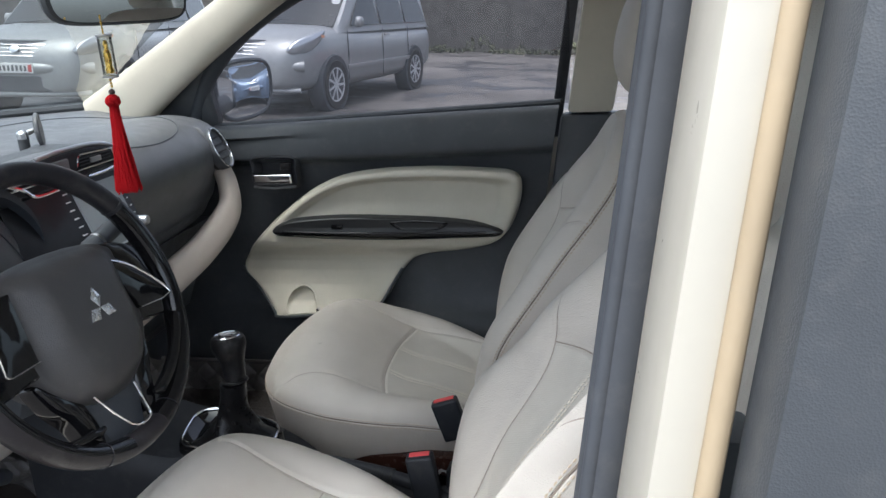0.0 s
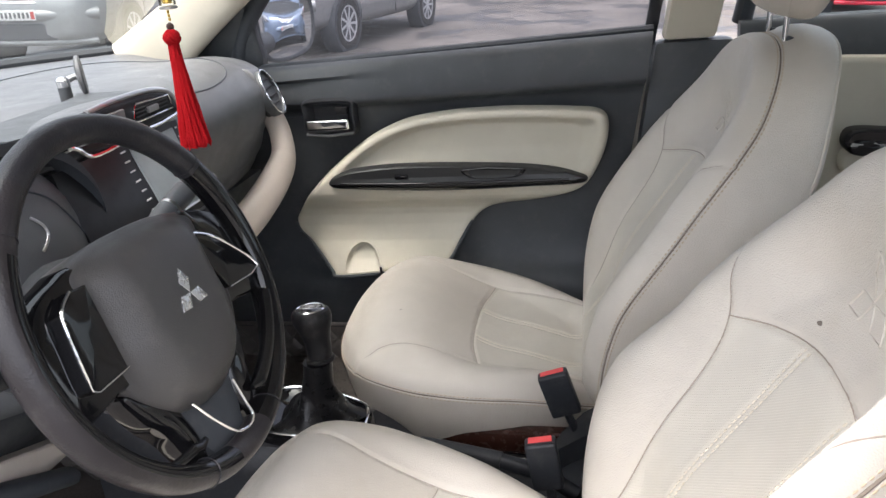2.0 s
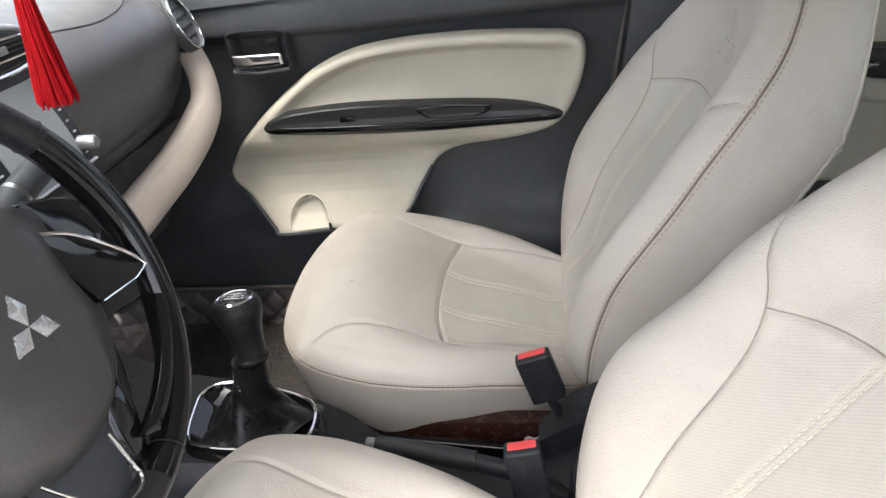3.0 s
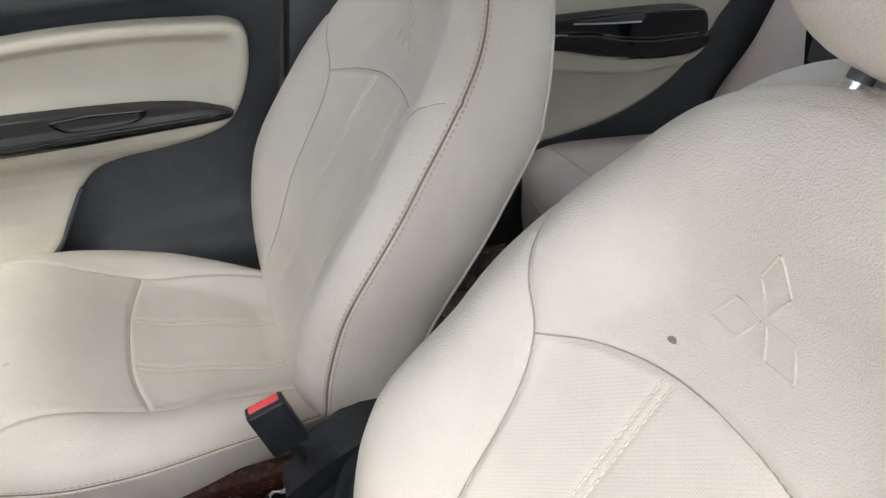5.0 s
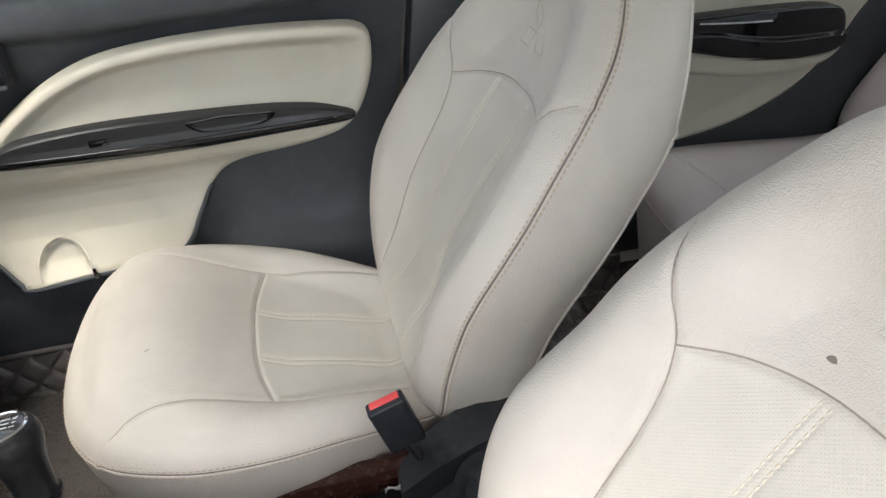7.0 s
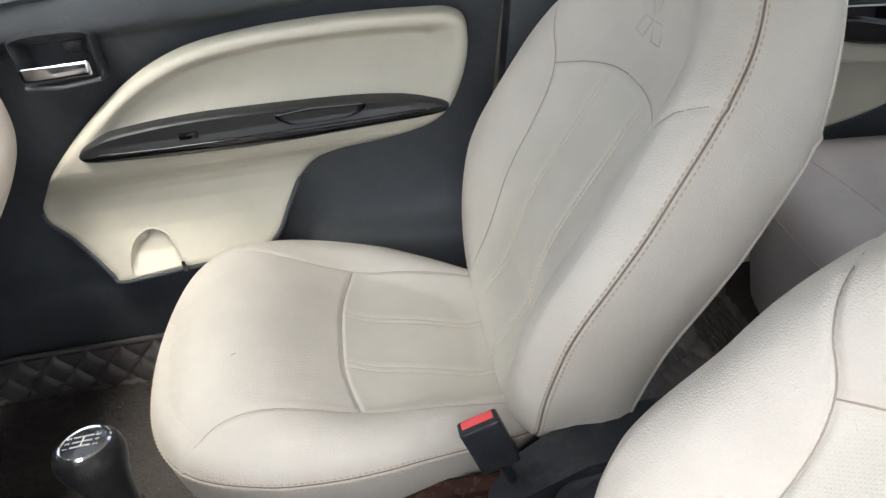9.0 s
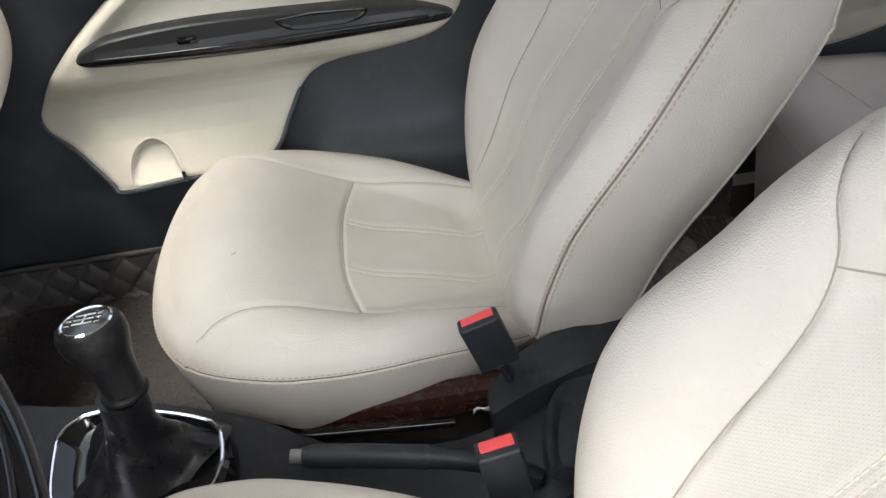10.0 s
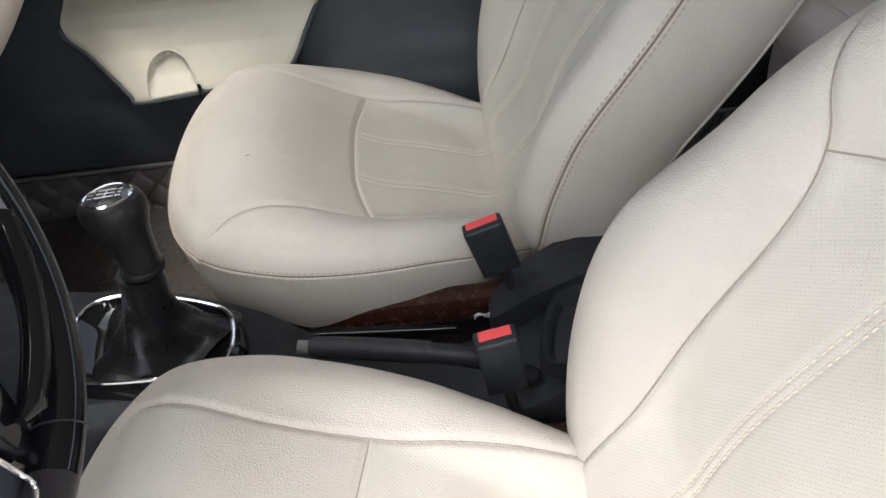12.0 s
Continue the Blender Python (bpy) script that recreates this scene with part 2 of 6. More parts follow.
def part(name, geo, material, parent=None, label="", smooth=True):
    """Links verts and faces, given in the thing's world place, as one mesh under its thing or part."""
    verts, faces = geo[0], geo[1]
    me = bpy.data.meshes.new(name)
    me.from_pydata([tuple(map(float, v)) for v in verts], [], [tuple(int(i) for i in f) for f in faces])
    mats = material if isinstance(material, (list, tuple)) else [material]
    for m in mats:
        me.materials.append(m)
    if len(geo) > 2:
        me.polygons.foreach_set("material_index", geo[2])
    if len(geo) > 3:
        uv = me.uv_layers.new(name="flat")
        idx = np.empty(len(me.loops), dtype=np.int32)
        me.loops.foreach_get("vertex_index", idx)
        uv.data.foreach_set("uv", geo[3][idx].astype(np.float32).ravel())
    bm = bmesh.new()
    bm.from_mesh(me)
    bmesh.ops.recalc_face_normals(bm, faces=bm.faces)
    bm.to_mesh(me)
    bm.free()
    if smooth:
        me.polygons.foreach_set("use_smooth", [True] * len(me.polygons))
        me.set_sharp_from_angle(angle=radians(38))
    me.update()
    ob = new(name, me)
    if parent is not None:
        ob.parent = parent
        if parent.type == "EMPTY":
            ob.matrix_parent_inverse = parent.matrix_basis.inverted()
    if label:
        ob["label"] = label
    return ob


def merge(*geos):
    """Joins pieces of one part."""
    v, f = [], []
    for g in geos:
        k = len(v)
        v += [tuple(p) for p in g[0]]
        f += [tuple(i + k for i in face) for face in g[1]]
    return v, f


def moved(geo, m):
    return ([tuple(m @ Vector(p)) for p in geo[0]], geo[1])


def smooth_line(points, n=12, closed=False):
    """Catmull-Rom through the points."""
    p = np.array(points, dtype=float)
    k = len(p)
    out = []
    for i in range(k if closed else k - 1):
        a, b, c, d = (p[(i + j) % k] if closed else p[min(max(i + j, 0), k - 1)] for j in (-1, 0, 1, 2))
        for s in np.linspace(0, 1, n, endpoint=False):
            out.append(0.5 * ((2 * b) + (c - a) * s + (2 * a - 5 * b + 4 * c - d) * s * s + (3 * b - a - 3 * c + d) * s ** 3))
    if not closed:
        out.append(p[-1])
    return np.array(out)


def resample(line, step=None, count=None, closed=False):
    p = np.array(line, dtype=float)
    if closed:
        p = np.vstack([p, p[:1]])
    d = np.r_[0, np.cumsum(np.linalg.norm(np.diff(p, axis=0), axis=1))]
    count = count or max(2, int(round(d[-1] / step)) + (0 if closed else 1))
    s = np.linspace(0, d[-1], count, endpoint=not closed)
    return np.stack([np.interp(s, d, p[:, i]) for i in range(p.shape[1])], 1)


def tube(points, radius, n=8, closed=False, flat=1.0, up=(0, 0, 1)):
    """A round or flattened section swept along a line; radius may be a list."""
    p = np.array(points, dtype=float)
    k = len(p)
    rad = np.full(k, radius) if np.isscalar(radius) else np.array(radius, dtype=float)
    t = np.gradient(p, axis=0) if not closed else np.roll(p, -1, 0) - np.roll(p, 1, 0)
    t /= np.linalg.norm(t, axis=1)[:, None] + 1e-12
    ref = np.array(up, dtype=float)
    a = np.cross(t, ref)
    bad = np.linalg.norm(a, axis=1) < 1e-3
    a[bad] = np.cross(t[bad], (1.0, 0.3, 0.2))
    a /= np.linalg.norm(a, axis=1)[:, None]
    b = np.cross(a, t)
    ang = np.linspace(0, 2 * math.pi, n, endpoint=False)
    v = (p[:, None] + rad[:, None, None] * (np.cos(ang)[None, :, None] * a[:, None] + flat * np.sin(ang)[None, :, None] * b[:, None])).reshape(-1, 3)
    f = []
    for i in range(k if closed else k - 1):
        for j in range(n):
            i2, j2 = (i + 1) % k, (j + 1) % n
            f.append((i * n + j, i * n + j2, i2 * n + j2, i2 * n + j))
    if not closed:
        f += [tuple(range(n)), tuple(range((k - 1) * n, k * n))]
    return list(map(tuple, v)), f


def box(x0, x1, y0, y1, z0, z1, bevel=0.004, seg=2):
    bm = bmesh.new()
    bmesh.ops.create_cube(bm, size=1.0)
    for v in bm.verts:
        v.co = Vector(((x0 + x1) / 2 + v.co.x * (x1 - x0), (y0 + y1) / 2 + v.co.y * (y1 - y0), (z0 + z1) / 2 + v.co.z * (z1 - z0)))
    if bevel:
        bmesh.ops.bevel(bm, geom=bm.edges[:], offset=bevel, segments=seg, affect="EDGES", profile=0.6)
    bm.verts.index_update()
    g = ([tuple(v.co) for v in bm.verts], [tuple(v.index for v in f.verts) for f in bm.faces])
    bm.free()
    return g


def lathe(profile, n=28, m=Matrix.Identity(4)):
    """Turns (radius, height) round z."""
    v, f = [], []
    for r, h in profile:
        for j in range(n):
            a = 2 * math.pi * j / n
            v.append(tuple(m @ Vector((r * math.cos(a), r * math.sin(a), h))))
    for i in range(len(profile) - 1):
        for j in range(n):
            f.append((i * n + j, i * n + (j + 1) % n, (i + 1) * n + (j + 1) % n, (i + 1) * n + j))
    f += [tuple(range(n)), tuple(range((len(profile) - 1) * n, len(profile) * n))]
    return v, f


def loft(rows, closed=False, caps=True):
    """Skins sections with the same number of points."""
    k, n = len(rows), len(rows[0])
    v = [tuple(p) for r in rows for p in r]
    f = []
    for i in range(k - 1):
        for j in range(n if closed else n - 1):
            j2 = (j + 1) % n
            f.append((i * n + j, i * n + j2, (i + 1) * n + j2, (i + 1) * n + j))
    if closed and caps:
        f += [tuple(range(n)), tuple(range((k - 1) * n, k * n))]
    return v, f


def slab(rows, depth):
    """A skin of open sections made solid by a shift along depth."""
    k, n = len(rows), len(rows[0])
    front = np.array(rows, dtype=float)
    back = front + np.array(depth)
    v = [tuple(p) for p in front.reshape(-1, 3)] + [tuple(p) for p in back.reshape(-1, 3)]
    o = k * n
    f = []
    for i in range(k - 1):
        for j in range(n - 1):
            a, b, c, d = i * n + j, i * n + j + 1, (i + 1) * n + j + 1, (i + 1) * n + j
            f += [(a, b, c, d), (d + o, c + o, b + o, a + o)]
    for i in range(k - 1):
        f += [(i * n, (i + 1) * n, (i + 1) * n + o, i * n + o), (i * n + n - 1, i * n + n - 1 + o, (i + 1) * n + n - 1 + o, (i + 1) * n + n - 1)]
    for j in range(n - 1):
        f += [(j, j + o, j + 1 + o, j + 1), ((k - 1) * n + j, (k - 1) * n + j + 1, (k - 1) * n + j + 1 + o, (k - 1) * n + j + o)]
    return v, f


class Pad:
    """A padded or moulded piece: an outline, rings over its edge and a domed or hollow top.
    outline: points (a, b); base(a, b, r): the height, r from 0 in the middle to 1 at the edge; rings: (inset, rise) from the
    foot of the edge to the top; seams: (line, depth, width) grooves; place(a, b, h): into the world."""

    def __init__(self, outline, base, rings, place, nr=40, seams=(), zone=None, count=None, cap=True, centre=None):
        o = np.array(outline, dtype=float)
        if count:
            o = resample(o, count=count, closed=True)
        area = np.sum(o[:, 0] * np.roll(o[:, 1], -1) - np.roll(o[:, 0], -1) * o[:, 1])
        if area < 0:
            o = o[::-1]
        t = np.roll(o, -1, 0) - np.roll(o, 1, 0)
        t /= np.linalg.norm(t, axis=1)[:, None] + 1e-12
        inward = np.stack([-t[:, 1], t[:, 0]], 1)
        n = len(o)
        self.c = np.array(centre) if centre is not None else o.mean(0)
        self.base, self.place, self.seams = base, place, seams
        flat, rise, rr = [], [], []
        for inset, dh in rings:
            flat.append(o + inset * inward)
            rise.append(np.full(n, dh))
            rr.append(np.ones(n))
        self.edge = flat[-1]
        self.rise = rings[-1][1]
        self.shoulder = np.array(rings[-5:])
        for r in np.linspace(1, 0, nr + 1)[1:-1]:
            flat.append(self.c + r * (self.edge - self.c))
            rise.append(np.full(n, self.rise))
            rr.append(np.full(n, r))
        flat, rise, rr = np.array(flat), np.array(rise), np.array(rr)
        k = len(flat)
        a, b = np.r_[flat[..., 0].ravel(), self.c[0]], np.r_[flat[..., 1].ravel(), self.c[1]]
        r = np.r_[rr.ravel(), 0.0]
        h = base(a, b, r) + np.r_[rise.ravel(), self.rise] - self.groove(a, b)
        self.v = np.stack(place(a, b, h), 1)
        self.rings = self.v[: k * n].reshape(k, n, 3)
        i, j = np.meshgrid(np.arange(k - 1), np.arange(n), indexing="ij")
        j2 = (j + 1) % n
        quads = np.stack([i * n + j, i * n + j2, (i + 1) * n + j2, (i + 1) * n + j], -1).reshape(-1, 4)
        f = [tuple(q) for q in quads.tolist()]
        f += [((k - 1) * n + q, (k - 1) * n + (q + 1) % n, k * n) for q in range(n)]
        idx = np.zeros(len(f), dtype=np.int32)
        if zone is not None:
            ca = np.array([a[list(q)].mean() for q in f])
            cb = np.array([b[list(q)].mean() for q in f])
            cr = np.array([r[list(q)].mean() for q in f])
            idx = np.where((cr < 0.995) & zone(ca, cb), 1, 0).astype(np.int32)
        if cap:
            f.append(tuple(range(n)))
            idx = np.r_[idx, 0].astype(np.int32)
        self.geo = (self.v, f, idx, np.stack([a, b], 1))
        d = self.edge - self.c
        ang = np.arctan2(d[:, 1], d[:, 0])
        order = np.argsort(ang)
        self._ang, self._len = ang[order], np.linalg.norm(d, axis=1)[order]

    def groove(self, a, b):
        out = np.zeros_like(a)
        for line, depth, width in self.seams:
            d = near(np.stack([a, b], 1), line)
            out = np.maximum(out, depth * np.exp(-((d / width) ** 2)))
        return out

    def top(self, a, b, lift=0.0):
        """Places on the top for flat points."""
        a, b = np.array(a, dtype=float), np.array(b, dtype=float)
        d = np.stack([a, b], 1) - self.c
        reach = np.interp(np.arctan2(d[:, 1], d[:, 0]), self._ang, self._len, period=2 * math.pi)
        over = np.maximum(0.0, np.linalg.norm(d, axis=1) - reach)
        r = np.clip(np.linalg.norm(d, axis=1) / reach, 0, 1)
        rise = np.where(over > 0, np.interp(self.shoulder[-1, 0] - over, self.shoulder[:, 0], self.shoulder[:, 1]), self.rise)
        h = self.base(a, b, r) + rise - self.groove(a, b) + lift
        return np.stack(self.place(a, b, h), 1)


def near(p, line):
    """Distance of flat points to a line."""
    best = np.full(len(p), 1e9)
    for s, e in zip(line[:-1], line[1:]):
        d = e - s
        t = np.clip(((p - s) @ d) / (d @ d + 1e-12), 0, 1)
        best = np.minimum(best, np.linalg.norm(p - s - t[:, None] * d, axis=1))
    return best


def inside(a, b, poly):
    """Even-odd test for flat points."""
    poly = np.array(poly)
    res = np.zeros(len(a), dtype=bool)
    x1, y1 = poly[-1]
    for x2, y2 in poly:
        hit = ((y1 > b) != (y2 > b)) & (a < (x2 - x1) * (b - y1) / (y2 - y1 + 1e-12) + x1)
        res ^= hit
        x1, y1 = x2, y2
    return res


def stitches(line, length=0.0048, gap=0.0026, radius=0.0013):
    """A row of short threads along a line in space."""
    p = resample(line, step=length + gap)
    geos = []
    for i in range(len(p) - 1):
        d = (p[i + 1] - p[i]) * length / (length + gap)
        geos.append(tube([p[i], p[i] + 0.5 * d, p[i] + d], [radius * 0.5, radius, radius * 0.5], 5))
    return merge(*geos)


def sheet(x0, x1, y0, y1, z):
    return ([(x0, y0, z), (x1, y0, z), (x1, y1, z), (x0, y1, z)], [(0, 1, 2, 3)])

# ---------------------------------------------------------------- front seats
SEAT_Y = 0.335
BACK_FOOT, BACK_LEAN = (0.330, 0.620), radians(24)


def mirror_line(pts):
    return [(-a, b) for a, b in pts]


def cushion_place(u0, lift):
    return lambda a, b, h: (a + 0.9 * lift * ease((0.12 - a) / 0.25), b + u0, h + lift * (1.3 - 2.0 * a))


def back_place(u0, worn=0.0):
    """worn: how far the bolster beside the door has been pressed in by getting in and out."""
    s, c = math.sin(BACK_LEAN), math.cos(BACK_LEAN)

    def place(a, b, h):
        give = worn * np.clip((-a - 0.13) / 0.12, 0, 1) * (0.25 + 0.75 * np.clip((b - 0.05) / 0.30, 0, 1))
        return (BACK_FOOT[0] + b * s - h * c, a + give + u0, BACK_FOOT[1] + b * c + h * s)
    return place


def cushion_edge(a):
    return 0.735 - 0.180 * np.maximum(0.0, a + 0.06) - 0.20 * np.maximum(0.0, a - 0.20) ** 1.3


def ease(x):
    x = np.clip(x, 0, 1)
    return x * x * (3 - 2 * x)


def cushion_base(a, b, r):
    """Height of the seat cushion: a full rounded front, side bolsters and a hollow middle."""
    lip = 1 - r ** 4
    front = ease((0.20 - a) / 0.22)
    hollow = np.exp(-((np.abs(b) / 0.200) ** 4)) * ease((a + 0.06) / 0.24)
    return cushion_edge(a) + lip * (0.010 + 0.042 * front) - 0.038 * hollow * ease((1 - r) * 3.2)


# how far the bolster's edge stands forward, up the backrest
BACK_EDGE = smooth_line([(-0.05, -0.040), (0.03, -0.002), (0.12, 0.032), (0.20, 0.049), (0.25, 0.050), (0.30, 0.043), (0.36, 0.032), (0.42, 0.021), (0.50, 0.0), (0.55, -0.011), (0.60, -0.015), (0.70, -0.015)], 8)


def back_base(sag):
    """Height of the backrest: rolled bolsters that stand forward round a hollow worn in by use, sag deep."""
    def base(a, b, r):
        edge = np.interp(b, BACK_EDGE[:, 0], BACK_EDGE[:, 1]) - (sag - 0.060) * ease((b - 0.25) / 0.12) * r ** 6
        hollow = np.exp(-((np.abs(a) / 0.190) ** 3.5)) * (0.35 + 0.65 * ease((0.60 - b) / 0.13)) * ease((1 - r) * 2.6)
        lumbar = 0.012 * np.exp(-(((b - 0.10) / 0.10) ** 2)) * np.exp(-((a / 0.14) ** 2)) * (1 - r ** 4)
        return edge - sag * hollow + lumbar
    return base


def front_seat(u0, lift, sag, rest_at, label):
    """lift: how far the cushion is raised on its frame; sag: the hollow of the backrest; rest_at: where the head restraint stands (x, z)."""
    seat = thing("front_seat", (0.15, u0, 0.44), label, "car seat", "front seats")
    # cushion
    half = [(-0.128, 0.0), (-0.120, 0.10), (-0.098, 0.175), (-0.050, 0.232), (0.03, 0.253), (0.10, 0.251), (0.17, 0.238), (0.24, 0.216), (0.31, 0.190), (0.37, 0.160), (0.402, 0.10), (0.41, 0.0)]
    outline = smooth_line(half + [(a, -b) for a, b in half[-2:0:-1]], 14, True)
    insert_front = smooth_line([(0.147, -0.162), (0.128, -0.09), (0.124, 0.0), (0.128, 0.075), (0.143, 0.154)], 10)
    side_n = smooth_line([(-0.062, -0.222), (-0.043, -0.212), (-0.015, -0.195), (0.05, -0.176), (0.147, -0.162), (0.26, -0.158), (0.39, -0.140)], 10)
    side_f = smooth_line([(-0.095, 0.170), (-0.040, 0.158), (0.045, 0.146), (0.143, 0.154), (0.26, 0.150), (0.39, 0.130)], 10)
    rows = [np.array([(0.128, s), (0.40, s)]) for s in (-0.070, -0.060, 0.039, 0.049)]
    seams = [(insert_front, 0.004, 0.0034), (side_n, 0.004, 0.0034), (side_f[5:], 0.004, 0.0034)] + [(r, 0.0016, 0.003) for r in rows]
    zone = np.vstack([insert_front, [(0.39, 0.130), (0.39, -0.135)]])
    rings = [(0.040, -0.166), (0.024, -0.150), (0.007, -0.070), (0.0015, -0.034), (0.0004, -0.0258), (0.0002, -0.0238), (0.0026, -0.0218), (0.0026, -0.0212), (0.0008, -0.0190), (0.0016, -0.0168), (0.0055, -0.008), (0.011, 0.001), (0.020, 0.008), (0.030, 0.012)]
    pad = Pad(outline, cushion_base, rings, cushion_place(u0, lift), 74, seams, lambda a, b: inside(a, b, zone), 520)
    # the side skirt rises towards the back
    v = pad.v.copy()
    n = pad.rings.shape[1]
    for k in (0, 1, 2):
        row = v[k * n:(k + 1) * n]
        row[:, 2] += np.clip((row[:, 0] - 0.19) / 0.19, 0, 1) * (0.062, 0.056, 0.018)[k]
    pad.geo = (v,) + pad.geo[1:]
    cushion = part("cushion", pad.geo, [LEATHER, LEATHER_DOT], seat)
    # dark tube that paints the shadow in the cushion's edge seam
    part("piping", tube(pad.rings[6], 0.0014, 6, True), SEAM_SHADOW, cushion, "seam between two rows of stitches, its shadow painted dark")
    part("stitching", merge(stitches(pad.rings[4]), stitches(pad.rings[9])), THREAD_TAN, cushion, "pale thread in short even stitches")
    for r in rows:
        part("insert_stitching", stitches(pad.top(*resample(r, step=0.006).T, 0.0004)), THREAD, cushion, "cream stitching")
    part("seam", merge(*[tube(pad.top(*resample(s, step=0.008)[2:].T, 0.0003), 0.0006, 5) for s in (insert_front, side_n, side_f[5:])]), THREAD_DARK, cushion, "thin sewn seam")
    if not lift:
        nick = resample(smooth_line([(-0.004, -0.103), (-0.001, -0.1015), (0.003, -0.0985), (0.0005, -0.0990)], 5, True), count=16, closed=True)
        part("scuff", Pad(nick, lambda a, b, r: 0 * a, [(0, 0.0), (0.0003, 0.0003)], lambda a, b, h: tuple((pad.top(a, b, 0.0) + h[:, None] * np.array([0, 0, 1.0])).T), 3, cap=False).geo, SINGED, cushion, "tiny grey scuff")
    # backrest
    half = [(0.0, 0.0), (0.12, 0.0), (0.195, 0.03), (0.232, 0.11), (0.256, 0.21), (0.263, 0.31), (0.254, 0.41), (0.229, 0.497), (0.188, 0.582), (0.146, 0.633), (0.082, 0.666), (0.0, 0.676)]
    outline = smooth_line(half + mirror_line(half[-2:0:-1]), 12, True)
    arch = smooth_line([(-0.160, 0.398), (-0.120, 0.421), (-0.062, 0.438), (0.0, 0.443), (0.062, 0.438), (0.120, 0.421), (0.160, 0.398)], 8)
    side = smooth_line([(0.229, 0.496), (0.206, 0.470), (0.180, 0.434), (0.160, 0.398), (0.146, 0.32), (0.139, 0.22), (0.134, 0.10), (0.132, 0.02)], 8)
    rows = [np.array([(s, 0.02), (s, 0.436)]) for s in (-0.064, -0.055, 0.055, 0.064)]
    seams = [(arch, 0.004, 0.0034), (side[2:], 0.004, 0.0034), (side[2:] * (-1, 1), 0.004, 0.0034)] + [(r, 0.0016, 0.003) for r in rows]
    zone = np.vstack([arch, side[::1][len(side) // 2:], (side * (-1, 1))[::-1][: len(side) // 2]])
    rings = [(0.075, -0.152), (0.045, -0.150), (0.026, -0.143), (0.012, -0.131), (0.004, -0.114), (0.0, -0.090), (0.0, -0.060), (0.0, -0.0182), (0.0, -0.0160), (0.0028, -0.0138), (0.0028, -0.0132), (0.0008, -0.0108), (0.0016, -0.0088), (0.0060, 0.0), (0.0115, 0.006), (0.020, 0.0125), (0.030, 0.018)]
    pad = Pad(outline, back_base(sag), rings, back_place(u0, 0.090 if lift else 0.0), 84, seams, lambda a, b: inside(a, b, zone), 560, centre=(0.0, 0.34))
    # the gusset rises behind the front seam at the top
    up = np.array([math.sin(BACK_LEAN), 0.0, math.cos(BACK_LEAN)])
    for k, (inset, rise) in enumerate(rings[:9]):
        high = (pad.rings[k] - (BACK_FOOT[0], u0, BACK_FOOT[1])) @ up
        grow = ((-0.0138 - rise) * ease((high - 0.46) / 0.16))[:, None]
        pad.rings[k] += grow * (0.26 * up + 0.38 * np.array([-up[2], 0.0, up[0]]))
    # and the seam itself lies a little below the crown
    for k, f in enumerate((1, 1, 1, 1, 1, 1, 0.88, 0.67, 0.42, 0.17), 7):
        high = (pad.rings[k] - (BACK_FOOT[0], u0, BACK_FOOT[1])) @ up
        pad.rings[k] -= (0.013 * f * ease((high - 0.50) / 0.12))[:, None] * up
    back = part("backrest", pad.geo, [LEATHER, LEATHER_DOT], seat)
    # dark tube that paints the shadow in the backrest's edge seam
    part("piping", tube(pad.rings[9], 0.0018, 6, True), SEAM_SHADOW, back, "seam between two rows of stitches, its shadow painted dark")
    part("rear_piping", tube(pad.rings[3], 0.0022, 6, True), LEATHER, back)
    part("stitching", merge(stitches(pad.rings[7]), stitches(pad.rings[12])), THREAD_TAN, back, "pale thread in short even stitches")
    for r in rows:
        part("insert_stitching", stitches(pad.top(*resample(r, step=0.006).T, 0.0004)), THREAD, back, "cream stitching")
    part("seam", merge(*[tube(pad.top(*resample(s, step=0.006).T, 0.0004), 0.0009, 5) for s in (arch, side[3:], side[3:] * (-1, 1))]), THREAD_DARK, back, "thin sewn seam")
    if lift:
        spot = resample(smooth_line([(0.0740, 0.4570), (0.0775, 0.4600), (0.0810, 0.4590), (0.0825, 0.4560), (0.0785, 0.4550)], 5, True), count=20, closed=True)
        part("burn_mark", Pad(spot, lambda a, b, r: 0 * a, [(0, 0.0), (0.0005, 0.0004)], lambda a, b, h: tuple((pad.top(a, b, 0.0) + h[:, None] * np.array([-0.9, 0, 0.4])).T), 3, cap=False).geo, SINGED, back, "small brown burn mark")
    # embossed mark of three lozenges
    geos = []
    for k in range(3):
        t = radians(90 + 120 * k)
        d, e = np.array([math.cos(t), math.sin(t)]), np.array([-math.sin(t), math.cos(t)])
        c = np.array([0.029, 0.511])
        for grow in (1.0,):
            loz = [c + 0.002 * d, c + 0.023 * d + 0.0135 * e, c + 0.045 * d, c + 0.023 * d - 0.0135 * e]
            loop = resample(loz, step=0.002, closed=True)
            geos.append(tube(pad.top(loop[:, 0], loop[:, 1], 0.0001), 0.0013, 6, True))
    part("embossed_mark", merge(*geos), LEATHER, back, "three embossed lozenges")
    # head restraint: a soft rounded block on two steel posts
    s, c = math.sin(radians(14)), math.cos(radians(14))
    cx, cz = rest_at
    nu, nv = 44, 28
    rows_h = []
    for i in range(nv + 1):
        lat = -math.pi / 2 + math.pi * i / nv
        row = []
        for j in range(nu):
            lon = 2 * math.pi * j / nu
            f = lambda t, e: math.copysign(abs(t) ** e, t)
            d = 0.066 * f(math.cos(lat), 0.55) * f(math.cos(lon), 0.75)
            u = 0.146 * f(math.cos(lat), 0.50) * f(math.sin(lon), 0.62) * (1.0 + 0.06 * math.sin(lat))
            h = 0.110 * f(math.sin(lat), 0.72)
